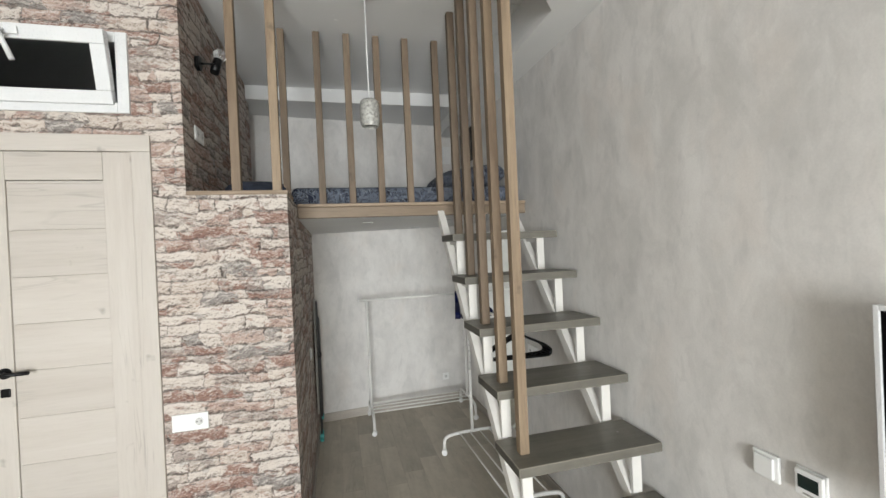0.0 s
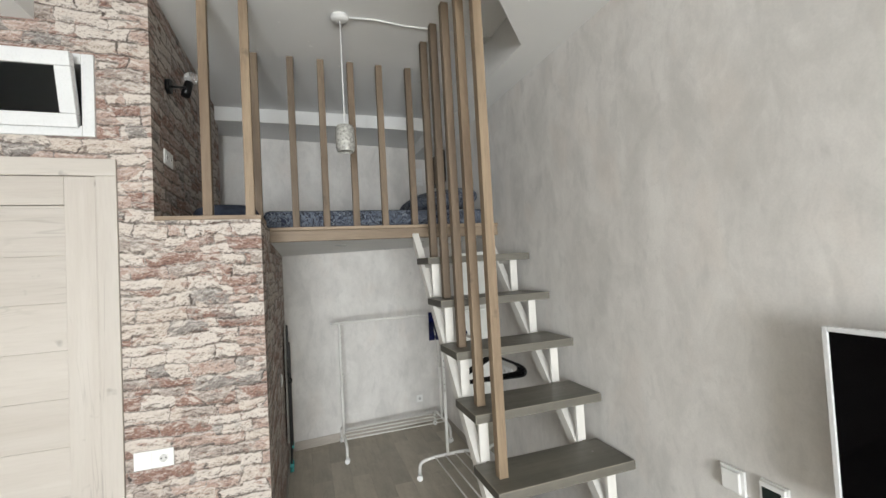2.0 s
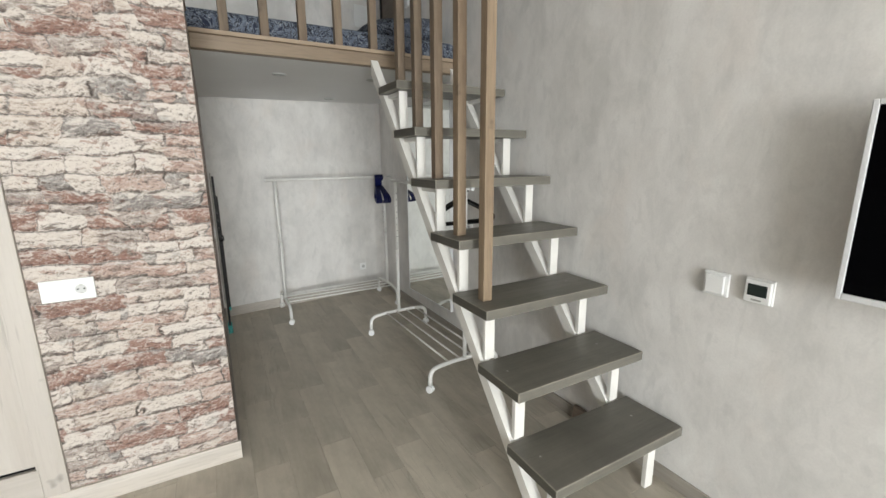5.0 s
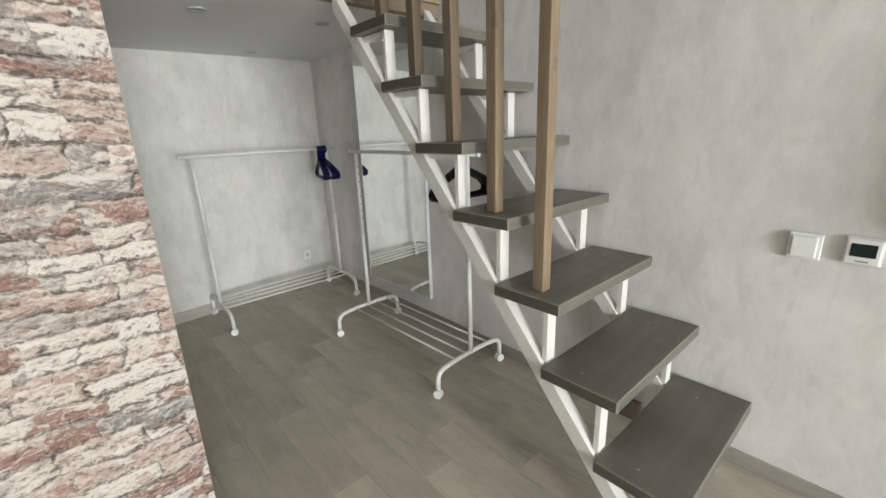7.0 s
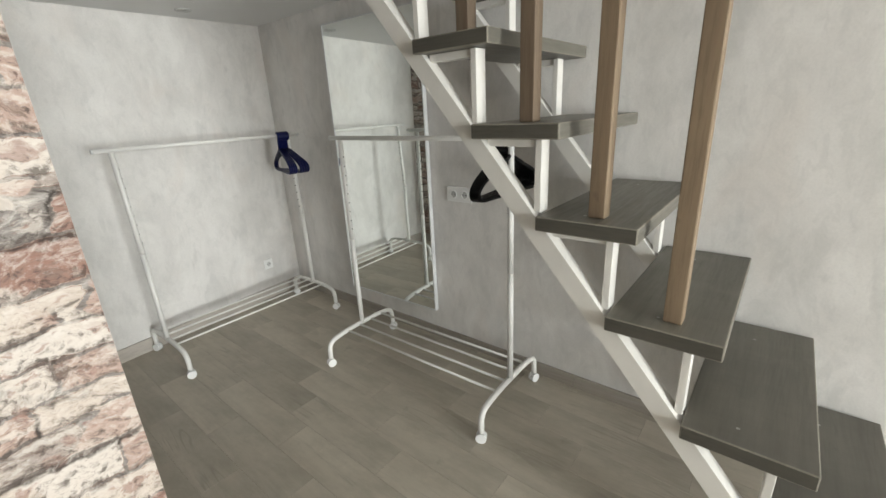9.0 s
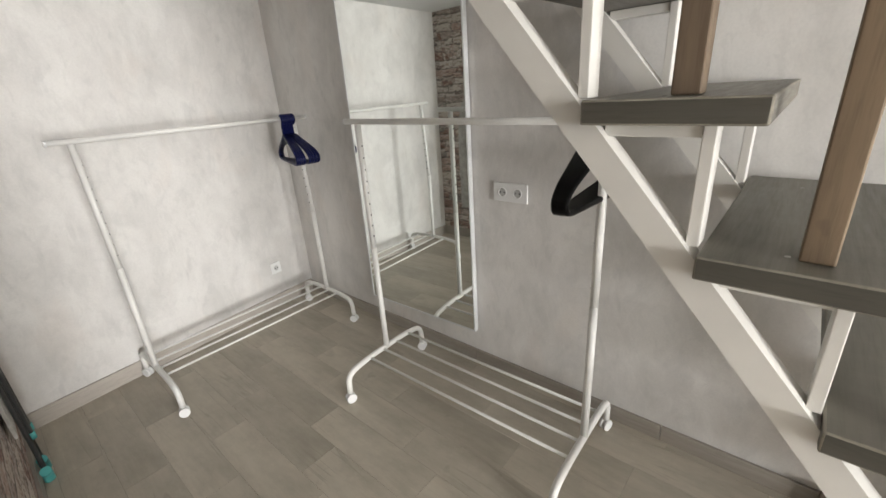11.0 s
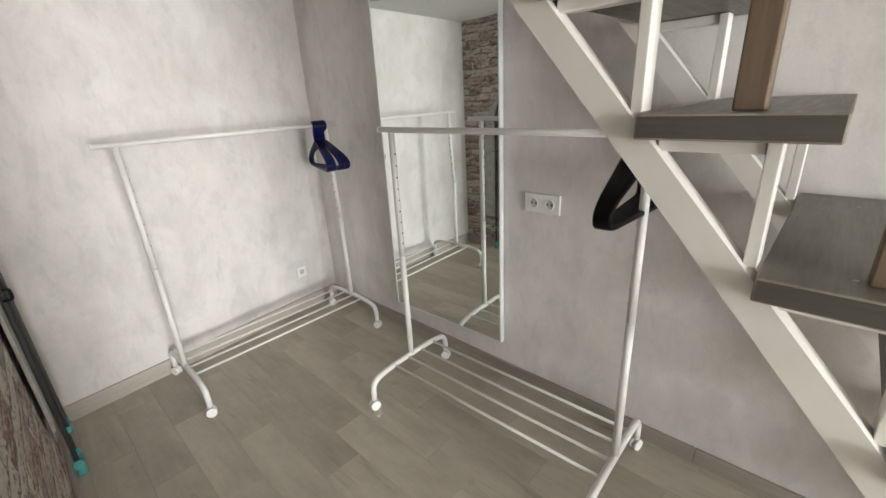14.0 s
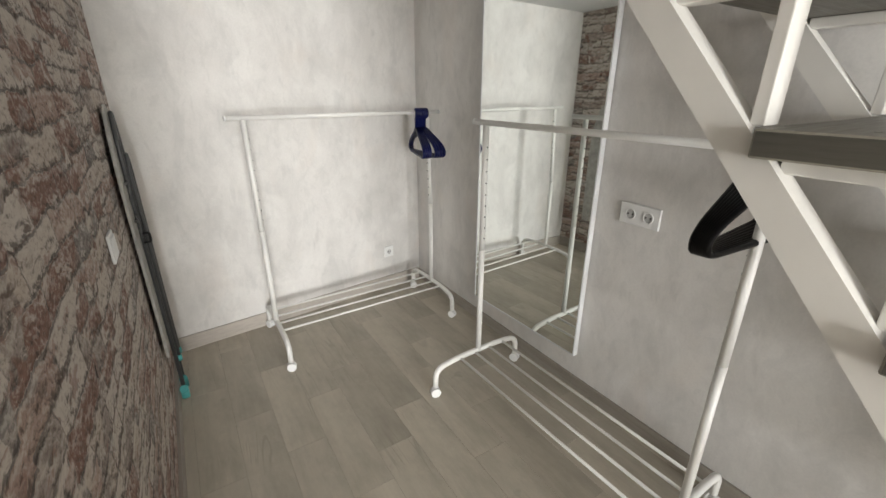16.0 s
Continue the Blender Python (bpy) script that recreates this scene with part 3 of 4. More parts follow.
stairs = thing("staircase", 2.7, 5.6, 0, "steep open stair, grey wooden treads on white steel frames", "stairs")
B = Vector((2.7, 5.6, 0))
TX0, TX1 = 2.376 - B.x, 3.092 - B.x
SIDES = ((2.417 - B.x, 2.467 - B.x), (2.978 - B.x, 3.028 - B.x))
STRINGERS = ((2.400 - B.x, 2.447 - B.x, 0.0), (2.968 - B.x, 3.012 - B.x, 0.14))   # the wall side one is cut short to fit the camera's view
slope = 0.2545 / RUN
for n in range(1, 8):
    y, z = tread_front(n)
    y -= B.y
    bm = solid(TX0, TX1, y, y + TREAD_DEPTH, z - TREAD_H, z, 0.0035)
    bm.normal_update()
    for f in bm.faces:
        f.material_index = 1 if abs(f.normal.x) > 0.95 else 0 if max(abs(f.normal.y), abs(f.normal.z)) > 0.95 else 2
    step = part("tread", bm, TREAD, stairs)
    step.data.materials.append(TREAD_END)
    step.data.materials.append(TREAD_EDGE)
    for sx in (TX0 + 0.07, TX1 - 0.12):
        part("screw", disc(bmesh.new(), (sx, y + 0.16, z + 0.0002), (0, 0, 1), 0.0045, 0.0008, 10), SILVER, step)
    for x0, x1 in SIDES:
        yl = y + 0.067
        zl = 0.0 if n == 1 else tread_front(n - 1)[1]
        part("leg", solid(x0, x1, yl, yl + 0.021, zl + 0.001, z - TREAD_H - 0.001, 0.002), STEEL, stairs)
        part("bracket", solid(x0 + 0.005, x1 - 0.005, yl + 0.022, y + TREAD_DEPTH - 0.03, z - TREAD_H - 0.024, z - TREAD_H - 0.001, 0.002), STEEL, stairs)
STRING_H = 0.087
for x0, x1, foot_z in STRINGERS:
    y1, z1 = tread_front(1)
    yb, zb = y1 - B.y + TREAD_DEPTH, z1 - 0.018

    def top_y(z):
        return yb + (z - zb) / slope

    ye = LOFT_Y - B.y - 0.014
    outline = [(top_y(foot_z), foot_z), (top_y(foot_z + STRING_H), foot_z), (ye, zb + slope * (ye - yb) - STRING_H), (ye, zb + slope * (ye - yb))]
    part("stringer", prism(outline, "x", x0, x1), STEEL, stairs)

# stair posts to the ceiling
PS = 0.0225
rail = thing("stair_railing", 2.452, 6.2, 0.0, "row of square pine posts between treads and ceiling", "railing")
for n in range(3, 8):
    y, z = tread_front(n)
    y += 0.124
    part("post", solid(-PS, PS, y - 6.2 - PS, y - 6.2 + PS, z + 0.001, (CEIL_Z if y > 5.7 else LOW_Z) - 0.002, 0.003), PINE_Z if n < 5 else PINE_SHADE, rail)

loft_rail = thing("loft_railing", 1.9, LOFT_Y, LOFT_Z, "square pine posts along the loft edge", "railing")
part("edge_board", solid(PIER_X - 1.9 + 0.001, WALL_X - 1.9 - 0.002, -0.012, 0.058, -0.022, 0.0, 0.003), PINE_X, loft_rail)
part("edge_beam", solid(PIER_X - 1.9 + 0.001, WALL_X - 1.9 - 0.002, 0.0, 0.058, -0.095, -0.0225, 0.004), PINE_X, loft_rail)
for x in (1.603, 1.805, 2.01, 2.217, 2.437):
    part("post", solid(x - 1.9 - PS, x - 1.9 + PS, 0.012, 0.057, 0.001, CEIL_Z - LOFT_Z - 0.002, 0.003), PINE_SHADE, loft_rail)
part("post", solid(1.374 - 1.9 - PS, 1.374 - 1.9 + PS, 0.012, 0.057, -0.009, CEIL_Z - LOFT_Z - 0.002, 0.003), PINE_SHADE, loft_rail)

ledge = thing("pier_railing", 1.16, PIER_Y, 2.085, "two square pine posts on a pine ledge", "railing")
part("ledge_board", solid(UPPER_X - 1.16 + 0.001, PIER_X - 1.16 + 0.006, -0.008, 0.30, 0.0005, 0.022, 0.003), PINE_X, ledge)
for x in (1.185, 1.384):
    part("post", solid(x - 1.16 - PS, x - 1.16 + PS, 0.012, 0.057, 0.0225, CEIL_Z - 2.085 - 0.002, 0.003), PINE_Z, ledge)

# ---- loft things ----
bm = solid(UPPER_X + 0.44 - 2.1, WALL_X - 0.03 - 2.1, -0.78, 0.72, 0, 0.125, 0.035)
mattress = thing("mattress", 2.1, 7.90, LOFT_Z, "low mattress in blue floral cotton cover", "mattress")
part("mattress_cover", bm, FLORAL, mattress)


def pillow(x, y, z, w, d, hgt, rot, label):
    bm = bmesh.new()
    bmesh.ops.create_uvsphere(bm, u_segments=28, v_segments=16, radius=1.0)
    for v in bm.verts:
        c = v.co
        e = 0.45
        sx = math.copysign(abs(c.x) ** e, c.x)
        sy = math.copysign(abs(c.y) ** e, c.y)
        wob = 1 + 0.08 * noise.noise(Vector((c.x * 2, c.y * 2, c.z * 2)))
        v.co = (sx * w / 2, sy * d / 2, c.z * hgt / 2 * wob)
    for f in bm.faces:
        f.smooth = True
    ob = tagged(new("pillow", mesh_of("pillow", bm, NAVY if w < 0.62 else FLORAL)), label, "pillow")
    ob.matrix_world = pose(x, y, z, *rot)
    return ob


pillow(1.17, 7.3, LOFT_Z + 0.082, 0.42, 0.62, 0.175, (0, 0, 4), "dark blue cotton pillow lying on the loft deck")
pillow(2.79, 7.6, LOFT_Z + 0.235, 0.63, 0.6, 0.19, (0, -9, 0), "blue floral pillow leaning on the grey wall")

frame_t = thing("picture_frame", WALL_X, 8.4, 2.66, "dark brown framed panel on the loft wall", "picture")
for y0, y1, z0, z1 in ((-0.2, -0.17, 0, 0.34), (0.17, 0.2, 0, 0.34), (-0.1695, 0.1695, 0, 0.03), (-0.1695, 0.1695, 0.31, 0.34)):
    part("frame", solid(-0.025, -0.001, y0, y1, z0, z1, 0.003), BLACK, frame_t)
part("panel", solid(-0.012, -0.001, -0.1695, 0.1695, 0.0305, 0.3095), BOARD, frame_t)

# slatted white plate made up to give the wall its pale patch
vent = thing("wall_vent", 2.93, back_at(2.93), 2.72, "white slatted plate added for a pale patch on the loft wall", "vent", "", 6.0)
part("plate", solid(-0.07, 0.07, -0.012, -0.001, 0, 0.2, 0.003), PLASTIC, vent)
for k in range(6):
    part("slat", solid(-0.055, 0.055, -0.018, -0.0125, 0.02 + 0.028 * k, 0.034 + 0.028 * k, 0.002), PLASTIC, vent)

# spotlight on the upper brick paper
spot = thing("wall_spotlight", UPPER_X, 6.73, 2.87, "black wall spotlight with a clear bulb", "lamp")
bm = bmesh.new()
disc(bm, (0.001, 0, 0), (1, 0, 0), 0.04, 0.022)
part("wall_base", bm, BLACK, spot)
part("arm", rod(rounded([(0.022, 0, 0), (0.075, 0, 0.0), (0.085, 0.05, 0.02)], 0.02), 0.006), BLACK, spot)
bm = bmesh.new()
tube(bm, [(0.082, 0.045, -0.03), (0.09, 0.06, 0.02), (0.096, 0.075, 0.055)], 0.024, 16)
part("holder", bm, BLACK, spot)
bulb = bmesh.new()
bmesh.ops.create_uvsphere(bulb, u_segments=20, v_segments=12, radius=0.036)
bmesh.ops.translate(bulb, verts=bulb.verts, vec=(0.102, 0.09, 0.092))
for f in bulb.faces:
    f.smooth = True
part("bulb", bulb, BULB, spot, "clear glass bulb")

# pendant lamp
PEND = (1.897, 6.525)
pend = thing("pendant_lamp", *PEND, 2.475, "silver mosaic glass pendant shade on a white cord", "lamp")
part("shade", lathe([(0.046, 0.0), (0.054, 0.02), (0.056, 0.08), (0.052, 0.14), (0.044, 0.152), (0.040, 0.150), (0.048, 0.138), (0.052, 0.08), (0.050, 0.022), (0.043, 0.003), (0.046, 0.0)]), SILVER, pend)
bm = lathe([(0.0, 0.168), (0.008, 0.165), (0.014, 0.15), (0.016, 0.11), (0.0, 0.105)], 16)
part("lamp_holder", bm, PLASTIC, pend)
part("bar", rod([(-0.047, 0, 0.147), (0.047, 0, 0.147)], 0.004), PLASTIC, pend)
part("cord", rod([(0, 0, 0.16), (0, 0, CEIL_Z - 2.475 - 0.03)], 0.0035, 8), PLASTIC, pend)
part("ceiling_rose", lathe([(0.0, CEIL_Z - 2.476), (0.050, CEIL_Z - 2.476), (0.053, CEIL_Z - 2.487), (0.048, CEIL_Z - 2.502), (0.016, CEIL_Z - 2.506), (0.0, CEIL_Z - 2.506)]), PLASTIC, pend)
part("ceiling_cord", rod([(0.042, -0.01, CEIL_Z - 2.483), (0.2, -0.02, CEIL_Z - 2.481), (0.4, 0.005, CEIL_Z - 2.481), (0.6, 0.0, CEIL_Z - 2.481), (0.99, 0.01, CEIL_Z - 2.481)], 0.0055, 8), PLASTIC, pend)

# recessed downlights in the alcove ceiling
light = thing("downlight", 1.93, 7.53, under_at(1.93, 7.53), "round recessed ceiling light, switched off", "lamp", "alcove ceiling lights")
part("ring", lathe([(0.03, -0.001), (0.045, -0.001), (0.046, -0.004), (0.04, -0.008), (0.031, -0.005), (0.03, -0.001)]), WHITE_SHADED, light)
part("lens", lathe([(0.0, -0.003), (0.0295, -0.002)]), SILVER, light)
for x, y in ((2.57, 7.48), (2.5, 8.5)):
    copy_thing(light, pose(x, y, under_at(x, y)))

# ---- alcove things ----
def clothes_rack(name, x, y, rz, label, length, rail_shift=0.0, face=1, castor_turn=50):
    """A tube rack on castors: rail along local x."""
    r = thing(name, x, y, 0, label, "clothes rack", "white clothes racks", rz)
    hl, hx = length / 2, 0.509
    part("rail", rod([(-hl, rail_shift, 1.258), (hl, rail_shift, 1.258)], 0.0112, 14), RACKW, r)
    for s in (-1, 1):
        part("rail_cap", rod([(s * (hl + 0.0005), rail_shift, 1.258), (s * (hl + 0.009), rail_shift, 1.258)], 0.0122, 14), PLASTIC, r)
        up = rod([(s * hx, 0, 0.168), (s * hx, 0, 0.70)], 0.0135, 14)
        upright = part("upright", up, RACKW, r)
        part("inner_tube", rod([(s * hx, 0, 0.70), (s * hx, rail_shift, 1.248)], 0.0131, 14), RACKW, upright)
        # black dots on the tube, painting the dark inside of peg holes
        for k in range(9):
            holes = bmesh.new()
            disc(holes, (s * (hx - 0.0116), rail_shift * k / 10, 0.76 + 0.05 * k), (-s, 0, 0), 0.0035, 0.0022, 8)
            part("peg_hole_dot", holes, BLACK, upright)
        foot = rounded([(s * hx, -0.256, 0.052), (s * hx, -0.252, 0.15), (s * hx, -0.13, 0.168), (s * hx, 0.13, 0.168), (s * hx, 0.252, 0.15), (s * hx, 0.256, 0.052)], 0.09, 8)
        base = part("foot_bar", rod(foot, 0.0135, 14), RACKW, r)
        for e in (-1, 1):
            wheel = bmesh.new()
            c = (s * hx, e * 0.256, 0.024)
            axle = Matrix.Rotation(radians(castor_turn - rz + 25 * s * e), 3, "Z") @ Vector((1, 0, 0))
            for lo, radius, thick, up in ((-0.016, 0.0235, 0.012, 0.0), (0.004, 0.0235, 0.012, 0.0), (-0.003, 0.020, 0.006, 0.002)):
                disc(wheel, Vector(c) + axle * lo + Vector((0, 0, up)), axle, radius, thick, 18)
            tube(wheel, [(c[0], c[1], 0.036), (c[0], c[1], 0.056)], 0.007, 8)
            part("castor", wheel, PLASTIC, base)
    for k in range(4):
        yy = face * (-0.115 + 0.0883 * k)
        part("shelf_rod", rod([(-hx, yy, 0.166), (hx, yy, 0.166)], 0.0062, 10), RACKW, r)
    return r


clothes_rack("clothes_rack", 2.455, 8.36, 0.7, "white tube clothes rack on castors by the back wall", 1.165, 0.03)
clothes_rack("clothes_rack", 2.755, 7.024, 91.5, "white tube clothes rack on castors before the mirror", 1.16, 0.0, -1)


def hanger(name, material, label, group, neck, drop, w=0.41):
    bm = bmesh.new()
    lo = -neck - drop
    body = rounded([(0, 0, -neck), (-w * 0.42, 0, lo + 0.067), (-w * 0.5, 0, lo + 0.037), (-w * 0.49, 0, lo + 0.007), (-w * 0.42, 0, lo), (0, 0, lo),
                    (w * 0.42, 0, lo), (w * 0.49, 0, lo + 0.007), (w * 0.5, 0, lo + 0.037), (w * 0.42, 0, lo + 0.067), (0, 0, -neck)], 0.03, 4)
    tube(bm, body[:-1], 0.0088, 8, True)
    hook = [(0, 0, -neck), (0, 0, -0.03)] + [(0.023 * math.cos(a), 0, 0.003 + 0.023 * math.sin(a)) for a in [math.radians(-60 + 25 * k) for k in range(11)]]
    tube(bm, hook, 0.0075, 8)
    ob = new(name, mesh_of(name, bm, material))
    return tagged(ob, label, "hanger", group)


def bundle(material, label, group, places, neck, drop):
    first = None
    for m in places:
        if first is None:
            first = hanger("clothes_hanger", material, label, group, neck, drop)
            first.matrix_world = m
        else:
            copy_thing(first, m)


RA = 1.258 + 0.0112 - 0.0185
bundle(BLUE, "navy blue plastic clothes hanger on the rail", "blue hangers", [pose(2.888 + 0.0095 * k, 8.396, RA, 0, 0, 253 + (1.2 if k < 4 else 2.6) * k) for k in range(8)], 0.082, 0.15)
bundle(BLACK, "black plastic clothes hanger on the rail", "black hangers", [pose(2.765 - 0.0004 * k, 6.516 + 0.0088 * k, RA, 0, 0, -4 + 1.3 * k) for k in range(8)], 0.055, 0.148)

# wall mirror
mir = thing("wall_mirror", WALL_X - 0.028, 7.214, 0.193, "tall frameless wall mirror with a thin white edge", "mirror", "", 2.0)
mw, mh = 0.760, 1.695
part("glass", solid(-0.003, 0.003, 0.008, mw - 0.008, 0.008, mh - 0.008), MIRROR, mir)
for y0, y1, z0, z1 in ((0, 0.0075, 0, mh), (mw - 0.0075, mw, 0, mh), (0.0078, mw - 0.0078, 0, 0.0075), (0.0078, mw - 0.0078, mh - 0.0075, mh)):
    part("edge", solid(-0.006, 0.022, y0, y1, z0, z1, 0.001), PVC, mir)
part("backing", solid(0.0035, 0.020, 0.008, mw - 0.008, 0.008, mh - 0.008), BOARD, mir)
for zz in (0.25, 1.35):
    for yy, d in ((0.05, 0.0255), (mw - 0.05, 0.0515)):
        part("spacer", solid(0.0205, d, yy - 0.02, yy + 0.02, zz, zz + 0.05), BOARD, mir)

# ironing board, folded, against the brick paper
iron = thing("ironing_board", PIER_X, 8.21, 0, "folded pale-backed ironing board with dark tube legs and turquoise feet", "ironing board")
outline = [(-0.17, 0.30), (0.17, 0.30), (0.175, 0.9), (0.165, 1.08), (0.12, 1.23), (0.06, 1.31), (0.0, 1.335), (-0.06, 1.31), (-0.12, 1.23), (-0.165, 1.08), (-0.175, 0.9)]
bm = prism(outline, "x", 0.0135, 0.023)
bmesh.ops.bevel(bm, geom=list(bm.edges), offset=0.003, segments=2, affect="EDGES")
part("board", bm, COVER, iron)
part("leg_frame", rod(rounded([(0.033, -0.045, 0.05), (0.033, -0.045, 1.2), (0.033, 0.0, 1.32), (0.033, 0.045, 1.2), (0.033, 0.045, 0.05)], 0.04), 0.0085, 12), DARKTUBE, iron)
part("leg_frame", rod(rounded([(0.047, 0.035, 0.22), (0.047, 0.035, 1.1), (0.047, 0.0, 1.16), (0.047, -0.035, 1.1), (0.047, -0.035, 0.22)], 0.04), 0.007, 12), DARKTUBE, iron)
for y in (-0.045, 0.045):
    part("foot_cap", rod(rounded([(0.033, y, 0.0), (0.033, y, 0.035), (0.033, y - 0.022, 0.06)], 0.02), 0.018, 14), TEAL, iron, "turquoise plastic foot cap")
for y in (-0.035, 0.035):
    part("foot_cap", rod([(0.047, y, 0.20), (0.047, y, 0.228)], 0.0105, 14), TEAL, iron, "turquoise plastic foot cap")
part("catch", rod(rounded([(0.034, -0.08, 0.80), (0.06, -0.08, 0.80), (0.06, -0.08, 0.84), (0.034, -0.08, 0.84)], 0.01), 0.005, 8), BLACK, iron)
for zc, reach in ((1.0, 0.235), (0.88, 0.19)):
    part("wire_loop", rod(rounded([(0.03, -0.06, zc - 0.03), (0.045, -reach, zc - 0.03), (0.045, -reach, zc + 0.03), (0.03, -0.06, zc + 0.03)], 0.02), 0.003, 8), DARKTUBE, iron)
part("catch_bar", rod([(0.030, -0.12, 0.90), (0.030, 0.08, 0.90)], 0.0045, 8), DARKTUBE, iron)
part("hook_bar", rod([(0.030, -0.12, 1.05), (0.030, 0.08, 1.05)], 0.0045, 8), DARKTUBE, iron)

# brown strip added where the skirting looks brown, cut to the camera's view
off = tagged(new("wood_offcut", mesh_of("wood_offcut", solid(-0.011, 0.011, -0.085, 0.085, 0, 0.10, 0.002), BOARD)), "brown strip added against the skirting under the stair", "board")
off.matrix_world = pose(3.071, 5.775, 0.0005, 0, 2, 0)

# ---- sockets, switches, thermostat, television ----
def socket_face(parent, x, z):
    bm = bmesh.new()
    tube(bm, [(x + 0.0195 * math.cos(a), -0.0105, z + 0.0195 * math.sin(a)) for a in [k * math.pi / 12 for k in range(24)]], 0.0022, 6, True)
    face = part("socket", bm, PLASTIC, parent)
    # flat grey disc, its tone stands for the shade inside the socket
    part("well_shade", disc(bmesh.new(), (x, -0.0092, z), (0, -1, 0), 0.0185, 0.0004, 24), WHITE_SHADED, face)
    for s in (-1, 1):
        # black dot painted for the dark inside of the pin hole
        part("pin_hole_dot", disc(bmesh.new(), (x + s * 0.0095, -0.0098, z), (0, -1, 0), 0.0032, 0.0012, 10), BLACK, face)
        part("earth_clip", solid(x - 0.004, x + 0.004, -0.0115, -0.0097, z + s * 0.0165 - 0.002, z + s * 0.0165 + 0.002), SILVER, face)


def plate_at(name, x, y, z, rz, w, hgt, label, category, sockets=(), rockers=()):
    """A wall plate; local y points into the wall."""
    p = thing(name, x, y, z, label, category, "", rz)
    part("plate", solid(-w / 2, w / 2, -0.0095, -0.001, -hgt / 2, hgt / 2, 0.003), PLASTIC, p)
    for sx in sockets:
        socket_face(p, sx, 0)
    for rx, rw in rockers:
        part("rocker", solid(rx - rw / 2, rx + rw / 2, -0.0135, -0.0098, -0.031, 0.031, 0.0015), PLASTIC, p)
    return p


plate_at("wall_socket", WALL_X, 7.02, 0.935, -90, 0.165, 0.082, "white double wall socket by the mirror", "socket", (-0.037, 0.037))
plate_at("wall_socket", 2.828, back_at(2.828), 0.277, 6.0, 0.074, 0.078, "white wall socket low behind the rack", "socket", (0,))
plate_at("switch_and_socket", 0.925, PIER_Y, 0.942, 0, 0.165, 0.085, "white switch and socket plate on brick paper", "switch", (0.04,), ((-0.041, 0.066),))
plate_at("light_switch", PIER_X, 7.61, 0.955, 90, 0.085, 0.085, "white light switch on the dark brick paper", "switch", (), ((0, 0.064),))
plate_at("light_switch", WALL_X, 8.0, 2.75, -90, 0.08, 0.08, "white light switch above the bed", "switch", (), ((0, 0.06),))
plate_at("wall_socket", UPPER_X, 6.705, 2.453, 90, 0.15, 0.08, "white double socket on the upper brick paper", "socket", (-0.037, 0.037))

sw = thing("light_switch", WALL_X, 5.231, 0.957, "white square rocker switch standing proud of the wall", "switch", "", -90)
part("back_plate", solid(-0.045, 0.045, -0.014, -0.001, -0.045, 0.045, 0.003), PLASTIC, sw)
part("rocker", solid(-0.034, 0.034, -0.026, -0.0145, -0.036, 0.036, 0.004), PLASTIC, sw)

th = thing("thermostat", WALL_X, 5.088, 0.965, "white wall thermostat with a dark display", "thermostat", "", -90)
part("back_plate", solid(-0.045, 0.045, -0.010, -0.001, -0.045, 0.045, 0.003), PLASTIC, th)
part("body", solid(-0.041, 0.041, -0.024, -0.0105, -0.041, 0.041, 0.004), PLASTIC, th)
part("display", solid(-0.030, 0.030, -0.0255, -0.0243, -0.016, 0.026, 0.0005), LCD, th, "dark green-black display")
part("button_strip", solid(-0.016, 0.016, -0.0255, -0.0243, -0.033, -0.027, 0.0005), SILVER, th)

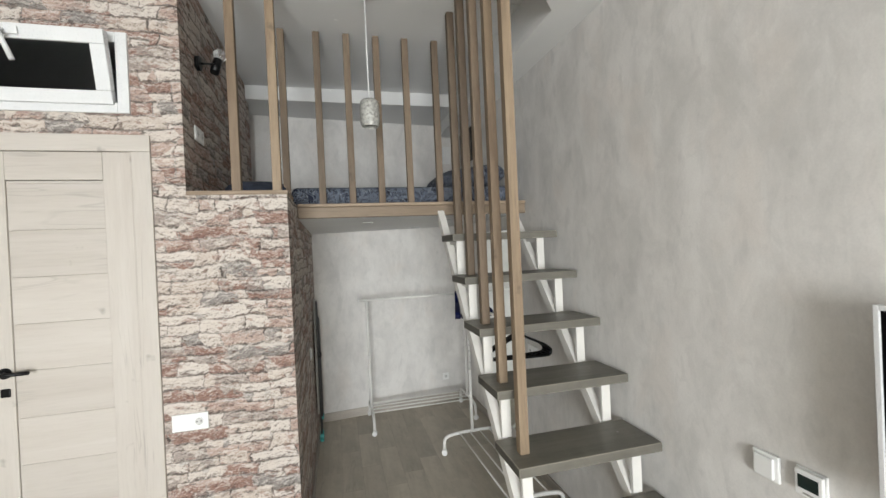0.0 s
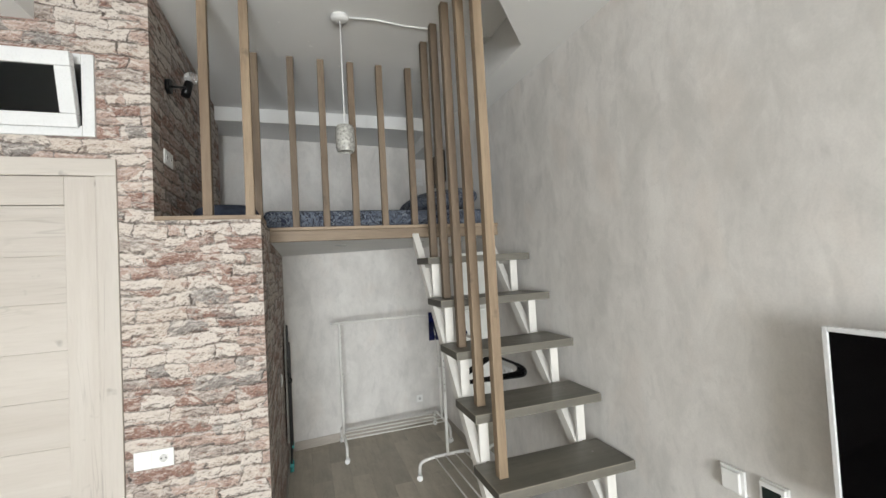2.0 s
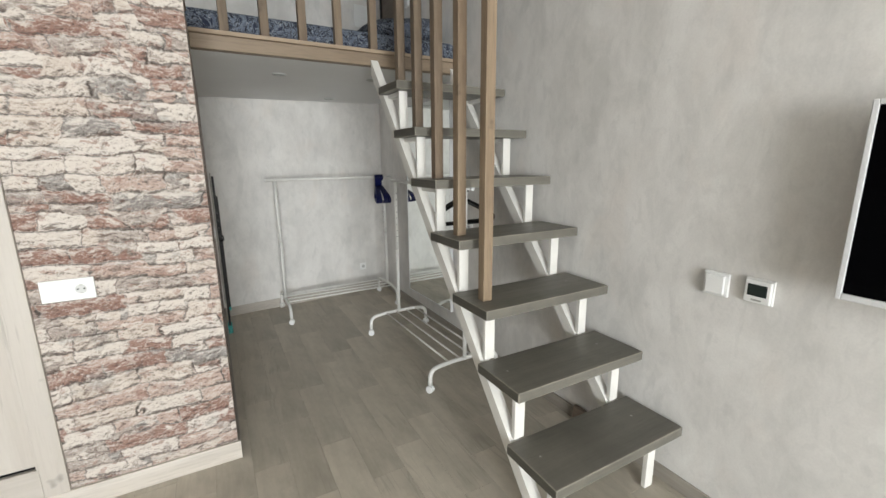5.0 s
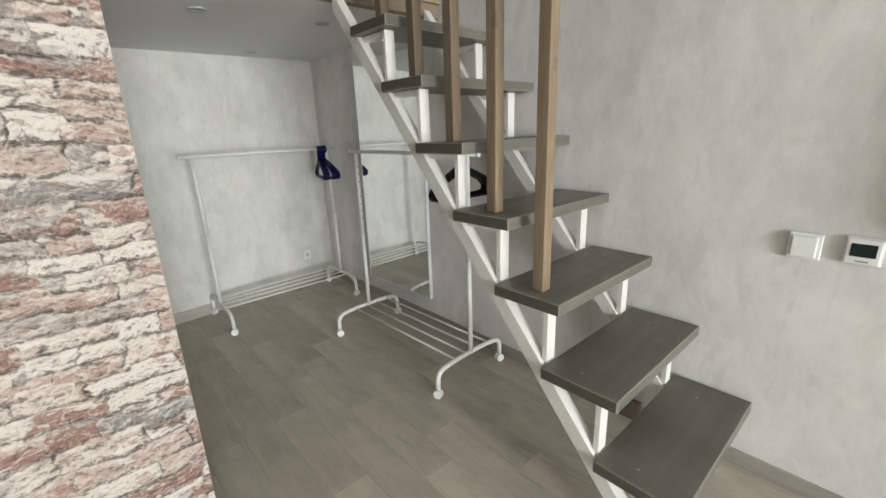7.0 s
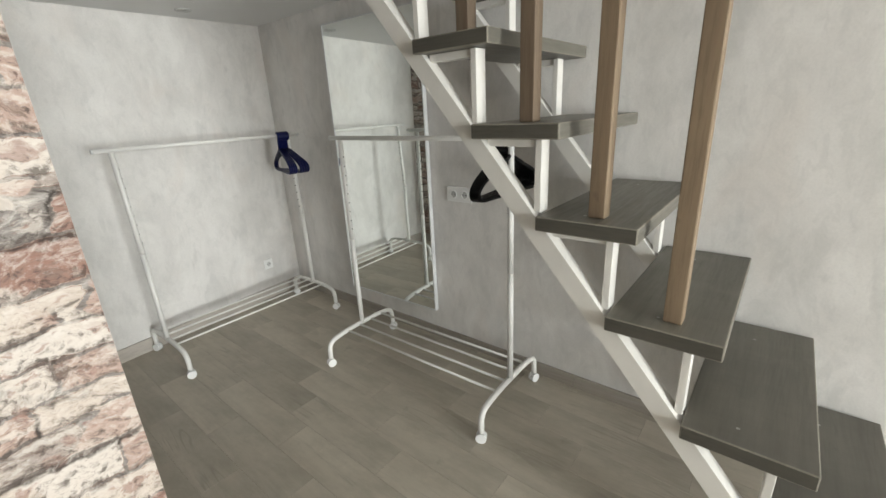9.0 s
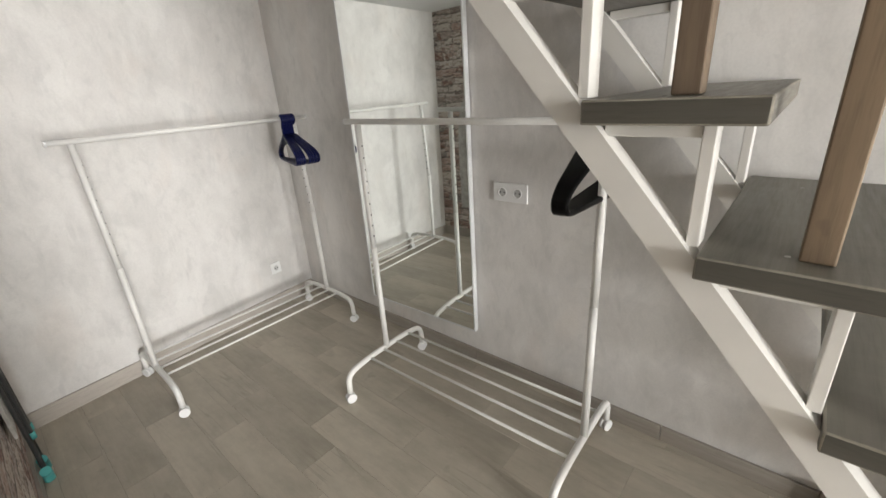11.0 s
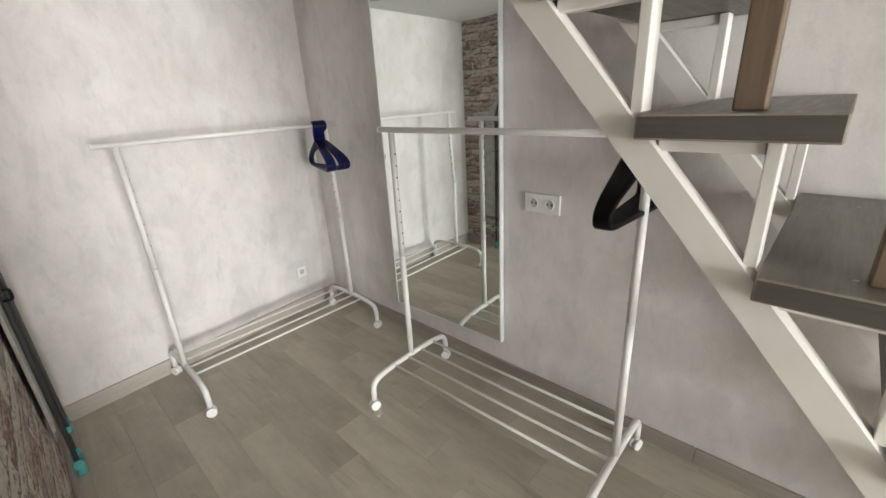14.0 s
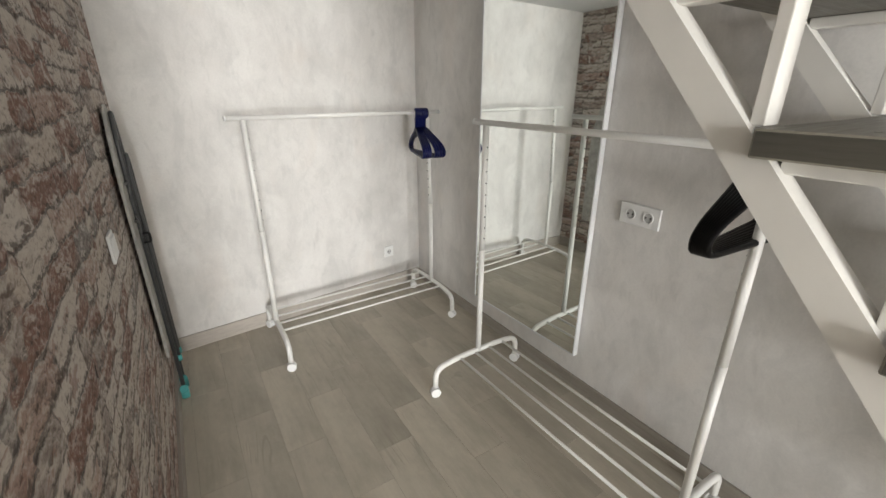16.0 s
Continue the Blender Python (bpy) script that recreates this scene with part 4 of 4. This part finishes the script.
tv = thing("television", WALL_X, 4.376, 1.024, "wall-hung television with white bezel, screen off", "television", "", -90)
part("housing", solid(-0.475, 0.475, -0.085, -0.04, 0.01, 0.535, 0.006), PLASTIC, tv)
part("wall_bracket", solid(-0.12, 0.12, -0.0395, -0.001, 0.15, 0.4, 0.003), BLACK, tv)
for x0, x1, z0, z1 in ((-0.486, -0.4725, 0, 0.546), (0.4725, 0.486, 0, 0.546), (-0.472, 0.472, 0, 0.018), (-0.472, 0.472, 0.5325, 0.546)):
    part("bezel", solid(x0, x1, -0.105, -0.0855, z0, z1, 0.002), PVC, tv)
part("screen", solid(-0.472, 0.472, -0.099, -0.0855, 0.0185, 0.532), SCREEN, tv, "black glass screen")

# ---- floor tiles ----
TW, TL, GAP = 0.1575, 0.612, 0.001
floor_ob = bpy.data.objects["floor"]
tile_bm = bmesh.new()
block(tile_bm, GAP / 2, TW - GAP / 2, GAP / 2, TL - GAP / 2, -0.006, 0.0)
bmesh.ops.bevel(tile_bm, geom=[e for e in tile_bm.edges if all(v.co.z > -0.001 for v in e.verts)], offset=0.0005, segments=1, affect="EDGES")
tile_mesh = mesh_of("floor_tile", tile_bm, PLANK)
rng = random.Random(5)
x0 = 1.80 - 23 * TW
LAID = {23: 7.558, 24: 7.22, 25: 7.367, 26: 7.55, 27: 7.13, 28: 7.37, 29: 6.98, 30: 7.20}   # where one end joint of a row lies
far_bm = bmesh.new()
for i in range(0, 34):
    x = x0 + i * TW
    if x + TW <= LEFT_X or x >= WALL_X:
        continue
    shift = (LAID[i] - FRONT_Y) / TL % 1 if i in LAID else (0.30, 0.62, 0.05, 0.78, 0.44)[i % 5] + rng.uniform(-0.08, 0.08)
    for j in range(-1, 20):
        a = FRONT_Y + (j - 1 + shift) * TL
        b = a + TL
        lo, hi = max(a, FRONT_Y), min(b, BACK_Y)
        l, r = max(x, LEFT_X), min(x + TW, WALL_X)
        if hi - lo < 0.01 or r - l < 0.004:
            continue
        if hi < 3.6 or r < -0.3 or (l < PIER_X - 0.1 and lo > PIER_Y + 0.1):
            block(far_bm, l + GAP / 2, r - GAP / 2, lo + GAP / 2, hi - GAP / 2, -0.006, 0.0)
            continue
        whole = abs(hi - lo - TL) < 1e-6 and abs(r - l - TW) < 1e-6
        if whole:
            ob = new("floor_tile", tile_mesh)
        else:
            bmc = solid(GAP / 2, r - l - GAP / 2, GAP / 2, hi - lo - GAP / 2, -0.006, 0.0)
            ob = new("floor_tile", mesh_of("floor_tile", bmc, PLANK))
        ob.parent = floor_ob
        ob.location = (l, lo, 0)
rest = part("floor_tile_field", far_bm, PLANK, floor_ob)
tagged(rest, kind="stuff")
